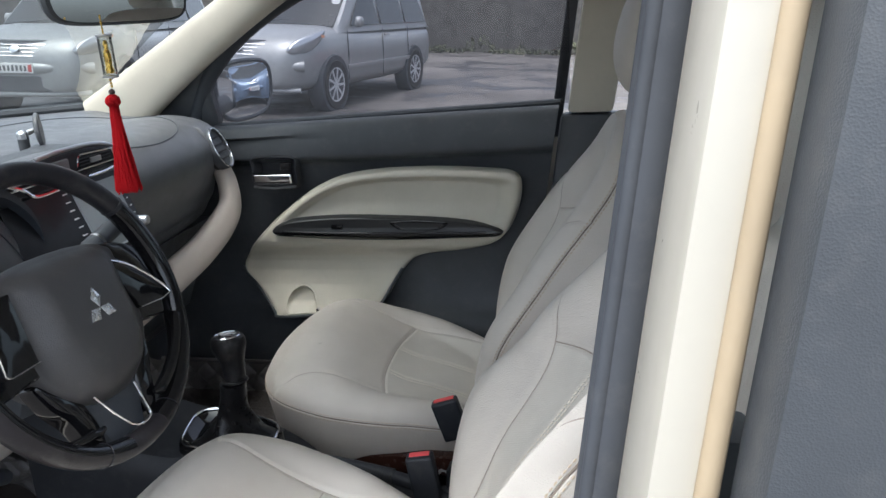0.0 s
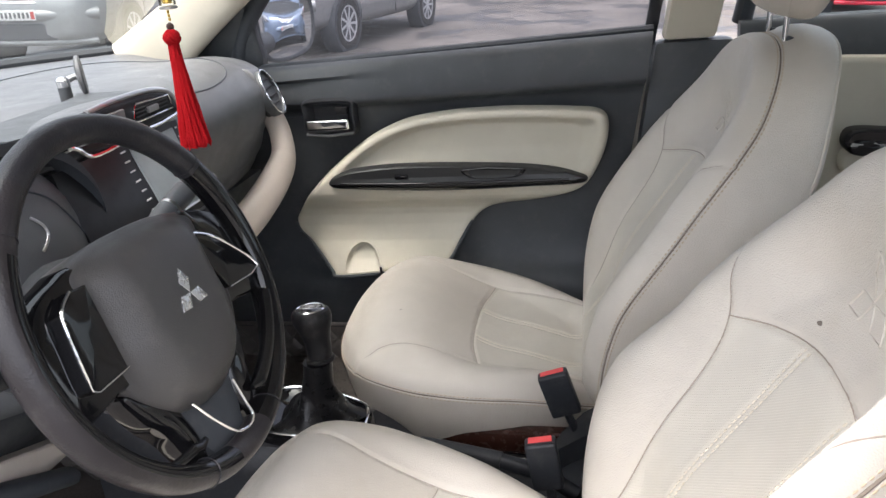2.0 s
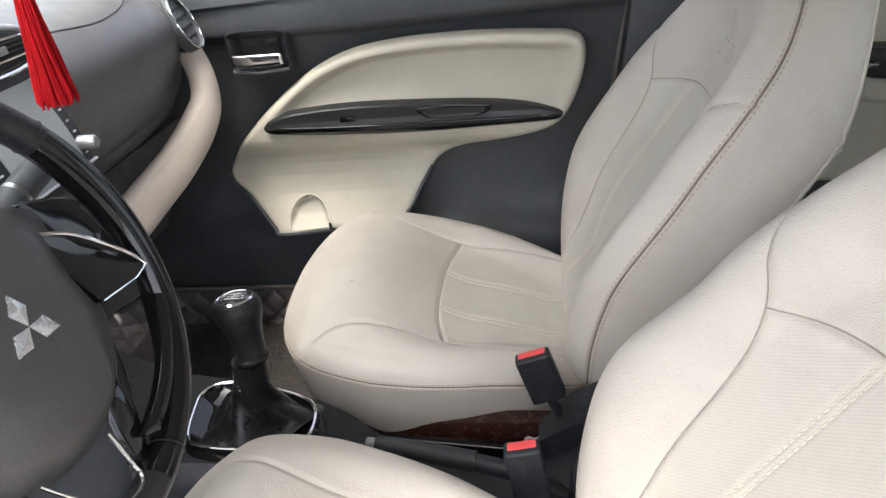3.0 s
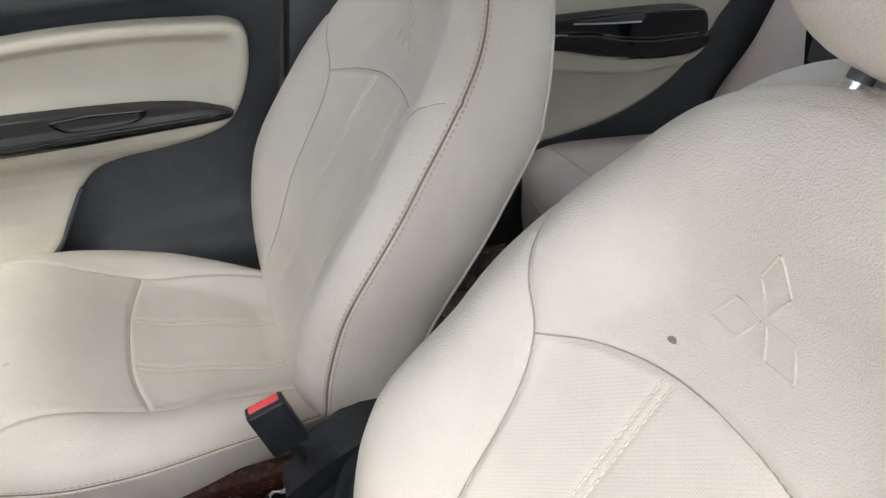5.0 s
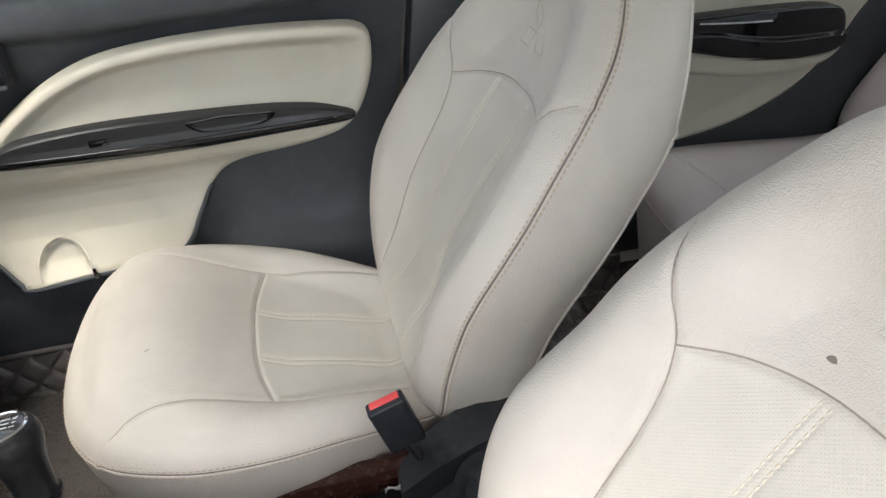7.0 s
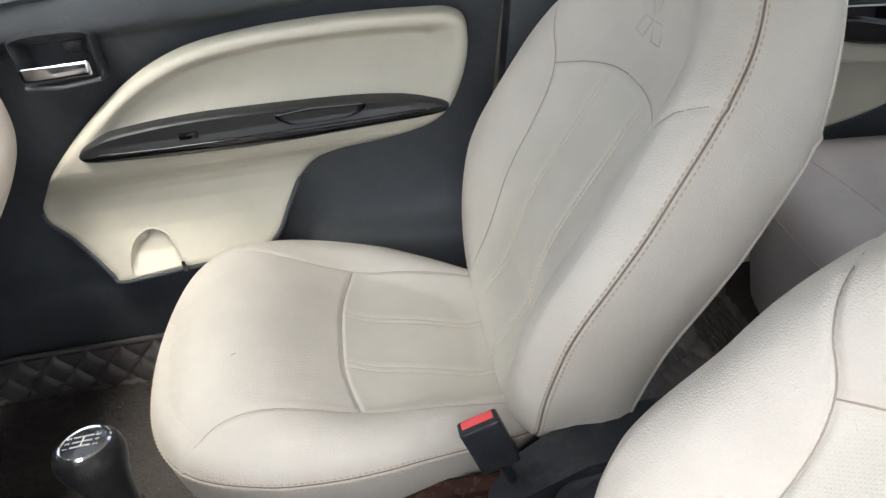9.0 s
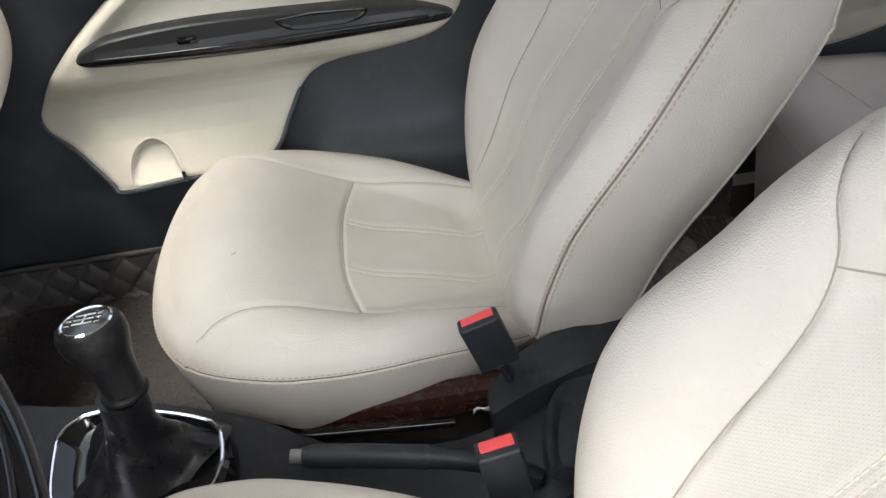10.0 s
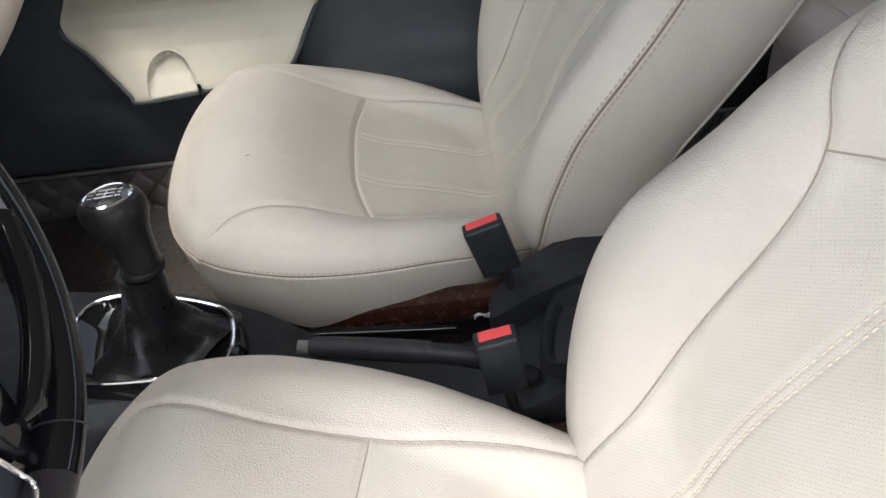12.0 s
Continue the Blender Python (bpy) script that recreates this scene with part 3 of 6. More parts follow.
            if d < 0:
                d *= 0.75
            d -= 0.012 * (h / 0.1) ** 2
            row.append((cx - d * c + h * s, u0 + u, cz + d * s + h * c))
        rows_h.append(row)
    rest = part("head_restraint", loft(rows_h, True), LEATHER, seat)
    for j in (nu // 4 - 2, nu - nu // 4 + 2):
        line = np.array([rows_h[i][j] for i in range(2, nv - 1)])
        part("stitching", stitches(line), THREAD, rest)
        part("seam", tube(line, 0.0012, 5), LEATHER, rest)
    for u in (-0.055, 0.055):
        part("post", tube([(0.632, u0 + u, 1.185), (cx - 0.020, u0 + u, cz - 0.05)], 0.0045, 12), CHROME, seat, "chrome post")
        part("guide", lathe([(0.008, -0.006), (0.008, 0.002), (0.006, 0.005)], 16, pose(0.640, u0 + u, 1.212, 0, 20, 0)), BLACK, seat, "black plastic guide")
    # frame under the cushion
    part("side_rail", box(-0.03, 0.36, u0 - 0.235, u0 - 0.205, 0.565, 0.605, 0.006), BROWN, seat, "brown lacquered steel side rail")
    part("side_rail", box(-0.03, 0.36, u0 + 0.205, u0 + 0.235, 0.565, 0.605, 0.006), BROWN, seat, "brown lacquered steel side rail")
    for sgn in (-1, 1):
        part("floor_track", box(-0.06, 0.42, u0 + sgn * 0.20 - 0.02, u0 + sgn * 0.20 + 0.02, 0.425, 0.455, 0.004), BLACK_MATT, seat)
        for x in (0.0, 0.32):
            part("leg", box(x, x + 0.05, u0 + sgn * 0.205 - 0.012, u0 + sgn * 0.205 + 0.012, 0.452, 0.575, 0.004), BLACK_MATT, seat)
    return seat


passenger_seat = front_seat(SEAT_Y, 0.0, 0.060, (0.655, 1.352), "cream leatherette passenger seat with piped bolsters, beside the door")
driver_seat = front_seat(-SEAT_Y, 0.03, 0.080, (0.672, 1.315), "cream leatherette driver seat with embossed lozenge mark behind the wheel")
part("rail_cover", tube(smooth_line([(-0.02, 0.100, 0.584), (0.11, 0.100, 0.569), (0.24, 0.100, 0.555)], 6), 0.0085, 12, flat=0.8), PIANO, passenger_seat, "glossy black rail cover")

# ---------------------------------------------------------------- ground and shell of the car
GROUND_Z, GROUND_SLOPE = 0.075, -0.065


def gz(x):
    return GROUND_Z + GROUND_SLOPE * x


def ground_sheet():
    ys = [-300, -60, -20, -8, 0, 8, 16, 30, 80, 300]
    xs = [-300, -60, -20, -8, 0, 8, 20, 60, 300]
    rows = [[(x, y, gz(max(-30, min(x, 30)))) for x in xs] for y in ys]
    return loft(rows)


tagged(part("ground", ground_sheet(), ASPHALT), "worn grey asphalt yard with damp patches", "ground", kind="structure")

# floor pan, tunnel, roof
tagged(part("floor", box(-1.05, 1.75, -0.70, 0.70, 0.36, 0.425, 0.01), CARPET), "dark carpeted car floor", "floor", kind="structure")
roof_rows = []
for x in np.linspace(-0.20, 1.85, 12):
    zc = 1.60 + 0.035 * math.sin(math.pi * (x + 0.25) / 2.2)
    roof_rows.append([(x, y, zc - 0.10 * abs(y / 0.62) ** 3.2) for y in np.linspace(-0.62, 0.62, 17)])
tagged(part("ceiling", slab(roof_rows, (0, 0, 0.035)), HEADLINER), "pale grey cloth headliner of the car", "ceiling", kind="structure")
tagged(part("roof_skin", slab([[(x, y * 1.02, z + 0.040) for x, y, z in r] for r in roof_rows], (0, 0, 0.012)), BODY_WHITE), "white painted car roof", "roof", kind="structure")

# windscreen and its pillars
ws = []
for s in np.linspace(0, 1, 12):
    ws.append([(-1.10 + 0.92 * s + 0.34 * (y / 0.70) ** 2 * (1 - s), y * (1 - 0.12 * s), 1.226 - 0.010 * (y / 0.7) ** 2 * (1 - s) + 0.369 * s + 0.02 * math.sin(math.pi * s)) for y in np.linspace(-0.70, 0.70, 17)])
glass = tagged(part("windscreen", loft(ws), GLASS), "clear sloping windscreen", "windscreen", kind="structure")
glass.visible_shadow = False


def a_pillar(sgn):
    rows = []
    for s in np.linspace(0, 1, 18):
        c = np.array([-0.715 + 0.635 * s, sgn * (0.690 - 0.095 * s), 1.165 + 0.372 * s + 0.01 * math.sin(math.pi * s)])
        w = 0.082 + 0.050 * (1 - s) ** 2.5 - 0.010 * s
        row = []
        for a in np.linspace(0, 2 * math.pi, 20, endpoint=False):
            d, e = math.cos(a), math.sin(a)
            off = np.array([0.46, 0.0, -0.89]) * w * 0.62 * math.copysign(abs(d) ** 0.7, d) + np.array([0.0, sgn, 0.0]) * 0.035 * math.copysign(abs(e) ** 0.7, e)
            row.append(tuple(c + off))
        rows.append(row)
    return loft(rows, True)


tagged(part("pillar_front_right", a_pillar(1), PILLAR_CREAM), "beige plastic trim of the front pillar", "pillar", kind="structure")
tagged(part("pillar_front_left", a_pillar(-1), PILLAR_CREAM), "beige plastic trim of the front pillar", "pillar", kind="structure")
seal = [(-1.09 + 0.34 * (y / 0.70) ** 2, y, 1.230 - 0.010 * (y / 0.7) ** 2) for y in np.linspace(-0.70, 0.70, 25)]
tagged(part("windscreen_seal", tube(seal, 0.012, 8), BLACK), "black strip along the windscreen foot", "trim", kind="structure")


# bodywork that closes the cabin ahead of the doors, behind and below
tagged(part("firewall", box(-1.16, -1.10, -0.72, 0.72, 0.36, 1.165, 0.01), BLACK_MATT), "dark bulkhead below the windscreen", "wall", kind="structure")
tagged(part("wall_rear", box(1.75, 1.80, -0.70, 0.70, 0.40, 1.16, 0.02), BLACK_MATT), "dark panel behind the rear seat", "wall", kind="structure")
rear_glass = tagged(part("rear_window", loft([[(1.78 - 0.02 * s, y, 1.16 + 0.44 * s) for y in np.linspace(-0.60, 0.60, 5)] for s in np.linspace(0, 1, 4)]), GLASS), "clear rear window", "window", kind="structure")
rear_glass.visible_shadow = False
bonnet = []
for x in np.linspace(-2.05, -1.12, 8):
    bonnet.append([(x, y, 1.13 - 0.30 * ((-1.12 - x) / 0.93) ** 1.8 - 0.05 * (y / 0.7) ** 4) for y in np.linspace(-0.76, 0.76, 13)])
tagged(part("bonnet", slab(bonnet, (0, 0, -0.02)), BODY_WHITE), "white car bonnet ahead of the windscreen", "bonnet", kind="structure")
for sgn, nm in ((1, "right"), (-1, "left")):
    y = sgn * 0.755
    tagged(part("sill_" + nm, box(-0.75, 1.70, min(y, y + sgn * 0.05), max(y, y + sgn * 0.05), 0.34, 0.46, 0.012), BODY_WHITE), "white painted door sill", "sill", kind="structure")
    tagged(part("wing_" + nm, box(-2.0, -0.78, min(y, y + sgn * 0.04), max(y, y + sgn * 0.04), 0.42, 1.08, 0.02), BODY_WHITE), "white painted front wing", "wing", kind="structure")
    # plain dark panels added to keep side light out of the footwells
    tagged(part("kick_panel_" + nm, box(-1.10, -0.58, min(sgn * 0.690, sgn * 0.745), max(sgn * 0.690, sgn * 0.745), 0.42, 1.15, 0.015), BLACK_MATT), "dark kick panel added to shade the footwell", "panel", kind="structure")
tagged(part("cant_rail_right", tube([(-0.16, 0.615, 1.535), (0.3, 0.605, 1.560), (1.0, 0.60, 1.560), (1.75, 0.58, 1.52)], 0.034, 12), PILLAR_CREAM), "beige trim over the doors", "trim", kind="structure")
tagged(part("cant_rail_left", tube([(-0.16, -0.615, 1.535), (0.3, -0.605, 1.560), (1.0, -0.60, 1.560), (1.75, -0.58, 1.52)], 0.034, 12), PILLAR_CREAM), "beige trim over the doors", "trim", kind="structure")


def lean_box(x0, x1, y0, y1, z0, z1, lean, inward=0.0, bevel=0.006):
    g = box(x0, x1, y0, y1, z0, z1, bevel)
    return ([(x + lean * (z - 1.166), y - inward * (z - 1.166), z) for x, y, z in g[0]], g[1])


# centre pillar on the passenger side: beige above, charcoal below
tagged(part("pillar_centre_right", lean_box(0.495, 0.600, 0.690, 0.750, 1.166, 1.56, 0.14, 0.24, 0.012), PILLAR_CREAM), "beige upper trim of the centre pillar", "pillar", kind="structure")
tagged(part("pillar_centre_right_lower", lean_box(0.480, 0.640, 0.700, 0.760, 0.42, 1.163, 0.13, 0.02, 0.015), BLACK), "charcoal lower trim of the centre pillar", "pillar", kind="structure")
tagged(part("pillar_rear_right", lean_box(1.50, 1.75, 0.655, 0.72, 1.16, 1.55, -0.1, 0.24, 0.02), PILLAR_CREAM), "beige trim of the rear pillar", "pillar", kind="structure")
tagged(part("pillar_rear_left", lean_box(1.50, 1.75, -0.72, -0.655, 1.16, 1.55, -0.1, -0.24, 0.02), PILLAR_CREAM), "beige trim of the rear pillar", "pillar", kind="structure")
# centre pillar on the driver side, seen edge on: trim, seal, painted jamb
L = 0.12
tagged(part("pillar_centre_left", lean_box(0.533, 0.610, -0.645, -0.600, 1.140, 1.60, L, -0.10, 0.008), PILLAR_CREAM), "beige inner trim of the centre pillar", "pillar", kind="structure")
tagged(part("pillar_centre_left_lower", lean_box(0.536, 0.640, -0.645, -0.600, 0.42, 1.137, L, -0.02, 0.008), BLACK), "charcoal lower trim of the centre pillar", "pillar", kind="structure")
seal_line = [(0.5450 + L * (z - 1.166), -0.640 + 0.10 * (z - 1.166), z) for z in np.linspace(0.45, 1.62, 14)]
tagged(part("door_seal", merge(tube(seal_line, 0.0165, 16), tube([(x - 0.009, y - 0.011, z) for x, y, z in seal_line], 0.0055, 10)), RUBBER), "grey rubber door seal on the pillar", "seal", kind="structure")
tagged(part("pillar_jamb_left", lean_box(0.555, 0.585, -0.752, -0.645, 0.45, 1.62, L, -0.10, 0.008), BODY_WHITE), "white painted jamb of the centre pillar", "pillar", kind="structure")
tagged(part("rear_door_seal", tube([(0.584 + L * (z - 1.166), -0.754 + 0.10 * (z - 1.166), z) for z in np.linspace(0.45, 1.62, 14)], 0.006, 10), SEAL_TAN), "tan edge seal of the rear door", "seal", kind="structure")
tagged(part("wall_rear_door_left", box(0.62, 1.55, -0.80, -0.72, 0.42, 1.165, 0.02), BLACK), "dark inner face of the closed rear door", "door", kind="structure")
tagged(part("rear_door_frame_left", lean_box(0.595, 0.700, -0.800, -0.745, 0.5, 1.60, L, -0.10, 0.01), BLACK), "matt black frame of the closed rear door", "door", kind="structure")
g = lean_box(0.66, 1.55, -0.775, -0.770, 1.16, 1.55, 0.0, -0.28, 0.0)
rg = tagged(part("rear_side_window_left", g, GLASS), "smoked rear side window", "window", kind="structure")
rg.visible_shadow = False

# ---------------------------------------------------------------- passenger door
def door_skin(x0, x1, prof, n=30, wave=0.0):
    """An inner door face from its profile (y, z), swept from x0 to x1."""
    rows = []
    for x in np.linspace(x0, x1, n):
        rows.append([(x, y + wave * math.sin(2.2 * x), z) for y, z in prof])
    return slab(rows, (0, 0.03, 0))


door = thing("front_door", (0.0, 0.70, 0.45), "closed passenger door with beige panel and charcoal upper trim", "car door")
prof = smooth_line([(0.715, 1.178), (0.700, 1.186), (0.680, 1.176), (0.668, 1.140), (0.664, 1.100), (0.672, 1.085), (0.700, 1.058), (0.722, 0.95), (0.724, 0.80), (0.706, 0.68), (0.664, 0.62), (0.655, 0.52), (0.662, 0.45)], 5)
rows = []
for x in np.linspace(-0.62, 0.475, 60):
    tilt = 0.033 * (x - 0.47)
    crease = np.clip((x + 0.33) / 0.25, 0, 1)
    slant = 0.15 * ease((x - 0.10) / 0.37)
    rows.append([(x - slant * (1.18 - z), y + (0.014 * (1 - crease) if 1.06 < z < 1.15 else 0.0), z + tilt * np.clip((z - 0.9) / 0.25, 0, 1)) for y, z in prof])
part("upper_trim", slab(rows, (0, 0.03, 0)), BLACK, door, "charcoal grained plastic")
part("door_body", box(-0.62, 0.475, 0.758, 0.800, 0.42, 1.14, 0.02), BODY_WHITE, door, "white painted door shell")
part("window_seal", tube([(-0.43, 0.716, 1.155), (0.0, 0.720, 1.172), (0.478, 0.720, 1.190)], 0.008, 8), BLACK_MATT, door, "black rubber window seal")
# window with its frame
fr = smooth_line([(-0.470, 0.715, 1.150), (-0.415, 0.700, 1.262), (-0.30, 0.672, 1.372), (-0.12, 0.645, 1.470), (0.08, 0.630, 1.525), (0.30, 0.626, 1.545), (0.50, 0.630, 1.545)], 6)
part("window_frame", tube(fr, 0.020, 10), BLACK_MATT, door, "black window frame")
part("rear_frame", loft([[(0.462 + dx + 0.14 * (z - 1.19), 0.735 - 0.26 * (z - 1.19) + dy, z) for dx, dy in ((0, 0), (0.026, 0), (0.026, 0.02), (0, 0.02))] for z in np.linspace(1.10, 1.55, 8)], True), BLACK_MATT, door, "black window frame")
grid = []
for s in np.linspace(0, 1, 10):
    row = []
    for k in np.linspace(0, 1, 24):
        x = -0.46 + 0.96 * k
        ztop = np.interp(x, fr[:, 0], fr[:, 2])
        z0 = 1.150 + 0.036 * k
        z = z0 + s * (ztop - z0)
        row.append((x, 0.738 - 0.27 * (z - 1.16), z))
    grid.append(row)
pane = part("window_pane", loft(grid), GLASS_SIDE, door, "lightly smoked glass")
pane.visible_shadow = False


def door_place(y0):
    return lambda a, b, h: (a, y0 - h, b)


# beige panel: a leaf shape, dished above the armrest, that runs down into the map pocket
leaf = smooth_line([(-0.368, 0.786), (-0.361, 0.804), (-0.332, 0.842), (-0.280, 0.893), (-0.247, 0.921), (-0.183, 0.969), (-0.122, 1.004), (-0.050, 1.029), (0.046, 1.041), (0.153, 1.044), (0.231, 1.042), (0.309, 1.037), (0.358, 1.031), (0.380, 1.012), (0.379, 0.965), (0.361, 0.911), (0.335, 0.872), (0.295, 0.850), (0.222, 0.832), (0.150, 0.822), (0.105, 0.808), (0.072, 0.780), (0.045, 0.740), (0.015, 0.696), (-0.03, 0.677), (-0.15, 0.670), (-0.255, 0.664), (-0.272, 0.676), (-0.296, 0.702), (-0.330, 0.738), (-0.362, 0.766)], 8, True)


def pocket_lean(b):
    """How far the panel stands off the door, from the pocket's lip up to the armrest."""
    return np.interp(b, [0.66, 0.70, 0.74, 0.775, 0.800, 0.815, 0.826, 0.834, 0.842, 0.851, 0.862, 0.880], [0.100, 0.073, 0.048, 0.033, 0.028, 0.030, 0.036, 0.044, 0.052, 0.058, 0.062, 0.063])


POCKET_ARCH = smooth_line([(-0.238, 0.674), (-0.238, 0.700), (-0.225, 0.725), (-0.197, 0.737), (-0.170, 0.725), (-0.157, 0.700), (-0.151, 0.676)], 8)


def leaf_base(a, b, r):
    dish = ease((1 - r) / 0.12)
    shelf = np.clip((0.965 - b) / 0.06, 0, 1) ** 2
    bay = np.where(inside(a, b, POCKET_ARCH), ease(near(np.stack([a, b], 1), POCKET_ARCH) / 0.010), 0.0)
    return pocket_lean(b) - 0.018 * bay * ease((b - 0.668) / 0.03) - 0.026 * dish * (1 - shelf) * ease((b - 0.86) / 0.05)


panel = Pad(leaf, leaf_base, [(-0.004, -0.03), (0.0, 0.0), (0.002, 0.005), (0.006, 0.008), (0.012, 0.009)], door_place(0.718), 90, count=380, cap=False, centre=(-0.02, 0.862))
part("upper_panel", panel.geo, DOOR_CREAM, door, "beige moulded panel with a map pocket")
lip = np.array([(a, 0.711 - pocket_lean(b), b) for a, b in leaf])
part("pocket_edge", tube(lip[168:], 0.0040, 8), BLACK, door, "dark edge moulding")
part("bottle_recess", tube([(a, 0.7085 - pocket_lean(b), b) for a, b in POCKET_ARCH], 0.0020, 6), DOOR_CREAM, door, "rounded edge of the bottle recess")
part("pocket_tab", box(-0.149, -0.141, 0.604, 0.618, 0.672, 0.694, 0.003), CHROME, door, "small bright tab")
# armrest strip
strip = smooth_line([(-0.254, 0.896), (-0.235, 0.910), (-0.189, 0.923), (-0.075, 0.931), (0.064, 0.929), (0.200, 0.922), (0.285, 0.910), (0.325, 0.899), (0.340, 0.889), (0.328, 0.881), (0.290, 0.878), (0.224, 0.876), (0.059, 0.871), (-0.081, 0.873), (-0.200, 0.879), (-0.243, 0.884)], 8, True)
rest = Pad(strip, lambda a, b, r: 0.010 * np.clip((0.905 - b) / 0.02, 0, 1) * (1 - r ** 3), [(-0.002, -0.02), (0.0, 0.0), (0.0015, 0.004), (0.004, 0.006)], door_place(0.634), 24, zone=lambda a, b: b < 0.8925, count=220, cap=False)
arm = part("armrest", rest.geo, [SATIN_BLACK, PIANO], door, "black armrest strip, satin above and glossy below")
part("grip_recess", Pad(smooth_line([(0.062, 0.919), (0.10, 0.923), (0.19, 0.920), (0.207, 0.916), (0.190, 0.902), (0.150, 0.898), (0.092, 0.899), (0.072, 0.906)], 6, True), lambda a, b, r: -0.004 * (1 - r), [(0, -0.01), (0.001, 0.0010), (0.003, -0.002)], door_place(0.6255), 6, cap=False).geo, PIANO, arm, "recessed pull grip")
part("grip_edge", tube([(0.064, 0.6245, 0.920), (0.12, 0.6245, 0.9235), (0.200, 0.6245, 0.919)], 0.0008, 6), GREY_PLASTIC, arm)
part("highlight_ridge", tube(smooth_line([(-0.225, 0.627, 0.894), (-0.10, 0.620, 0.893), (0.05, 0.618, 0.893), (0.20, 0.620, 0.893), (0.300, 0.627, 0.892)], 6), 0.0032, 10), PIANO, arm, "glossy rounded ridge")
part("window_switch", box(-0.092, -0.062, 0.6235, 0.634, 0.902, 0.913, 0.002), PIANO, arm, "small rocker switch")
# inner handle
hb = smooth_line([(-0.302, 1.078), (-0.245, 1.084), (-0.186, 1.078), (-0.182, 1.045), (-0.186, 1.004), (-0.245, 1.000), (-0.300, 1.006), (-0.305, 1.045)], 8, True)
cup = part("handle_cup", Pad(hb, lambda a, b, r: -0.022 * np.clip((1 - r) * 4, 0, 1), [(-0.004, -0.016), (0, -0.004), (0.003, 0.0005), (0.008, -0.002)], door_place(0.664), 16, cap=False).geo, CONSOLE_BLACK, door, "black recessed handle cup")
part("handle", box(-0.296, -0.192, 0.646, 0.660, 1.016, 1.040, 0.006, 3), CHROME, cup, "chrome pull handle")
part("lock_knob", box(-0.222, -0.196, 0.655, 0.668, 1.050, 1.066, 0.003), KNOB_HIDE, cup)
part("cup_lip", tube([(-0.300, 0.660, 1.006), (-0.245, 0.656, 1.002), (-0.187, 0.660, 1.006)], 0.0035, 8), GREY_PLASTIC, cup)
# mirror sail and outside mirror
sail = Pad(smooth_line([(-0.575, 1.170), (-0.500, 1.270), (-0.430, 1.330), (-0.400, 1.310), (-0.402, 1.235), (-0.405, 1.160), (-0.47, 1.150)], 8, True), lambda a, b, r: 0.006 * (1 - r ** 2), [(0, -0.03), (0.0, 0.0), (0.006, 0.006)], lambda a, b, h: (a, 0.715 - 0.20 * (b - 1.16) - h, b), 8)
part("mirror_sail", sail.geo, BLACK, door, "black triangular corner trim")
mirror = thing("wing_mirror", (-0.44, 0.80, 1.16), "silver and black wing mirror outside the passenger window", "car mirror")
MIRROR_POSE = pose(-0.440, 0.930, 1.228, 0, 1.5, -11)
mo = np.array((-0.105, 0.0)) + np.array((1.24, 1.0)) * (np.array((0.105, 0.0)) + smooth_line([(-0.105, 0.055), (-0.06, 0.078), (0.02, 0.082), (0.085, 0.072), (0.108, 0.04), (0.105, -0.03), (0.075, -0.072), (0.0, -0.085), (-0.075, -0.075), (-0.105, -0.03)], 8, True))


def mirror_place(a, b, h):
    m = np.array(MIRROR_POSE)
    p = np.stack([h, a, b, np.ones_like(a)], 0)
    q = m @ p
    return q[0], q[1], q[2]


shellm = part("shell", Pad(mo, lambda a, b, r: -0.06 * (1 - r ** 2) - 0.0, [(0.012, 0.006), (0.006, 0.012), (0.0, 0.006), (-0.004, -0.01), (0.0, -0.04), (0.012, -0.065)], mirror_place, 12).geo, SILVER, mirror, "painted shell")
part("bezel", tube(np.stack(mirror_place(*np.array(resample(mo * 0.965, count=60, closed=True)).T, np.full(60, 0.008)), 1), 0.007, 8, True), BLACK_MATT, mirror, "black bezel")
part("mirror_glass", Pad(mo * 0.93, lambda a, b, r: 0.0032 * (1 - r ** 2), [(0, 0.0), (0.001, 0.0105)], mirror_place, 10).geo, MIRROR, mirror, "mirror glass")
part("foot", tube([(-0.47, 0.735, 1.19), (-0.46, 0.79, 1.190), (-0.45, 0.86, 1.200)], [0.035, 0.03, 0.026], 12), BLACK_MATT, mirror)

# ---------------------------------------------------------------- rear door
rdoor = thing("rear_door", (1.1, 0.70, 0.45), "closed rear door with beige panel and glossy black armrest", "car door")
rprof = smooth_line([(0.722, 1.188), (0.705, 1.196), (0.690, 1.180), (0.680, 1.12), (0.684, 1.04), (0.688, 0.90), (0.684, 0.72), (0.676, 0.60), (0.672, 0.47)], 5)
part("trim", slab([[(x, y, z) for y, z in rprof] for x in np.linspace(0.645, 1.62, 20)], (0, 0.03, 0)), BLACK, rdoor, "charcoal plastic trim")
part("door_body", box(0.65, 1.62, 0.755, 0.800, 0.42, 1.15, 0.02), BODY_WHITE, rdoor, "white painted door shell")
rleaf = smooth_line([(0.72, 1.10), (0.95, 1.115), (1.20, 1.11), (1.40, 1.09), (1.43, 1.06), (1.40, 1.00), (1.345, 0.93), (1.30, 0.86), (1.22, 0.79), (1.10, 0.738), (0.95, 0.714), (0.80, 0.712), (0.70, 0.74), (0.68, 0.90)], 8, True)
part("upper_panel", Pad(rleaf, lambda a, b, r: -0.012 * np.clip((1 - r) * 6, 0, 1) * np.clip((0.86 - b) / 0.06, 0, 1), [(-0.004, -0.02), (0, 0), (0.003, 0.008), (0.010, 0.011)], door_place(0.678), 26, count=160, cap=False).geo, DOOR_CREAM, rdoor, "beige moulded panel")
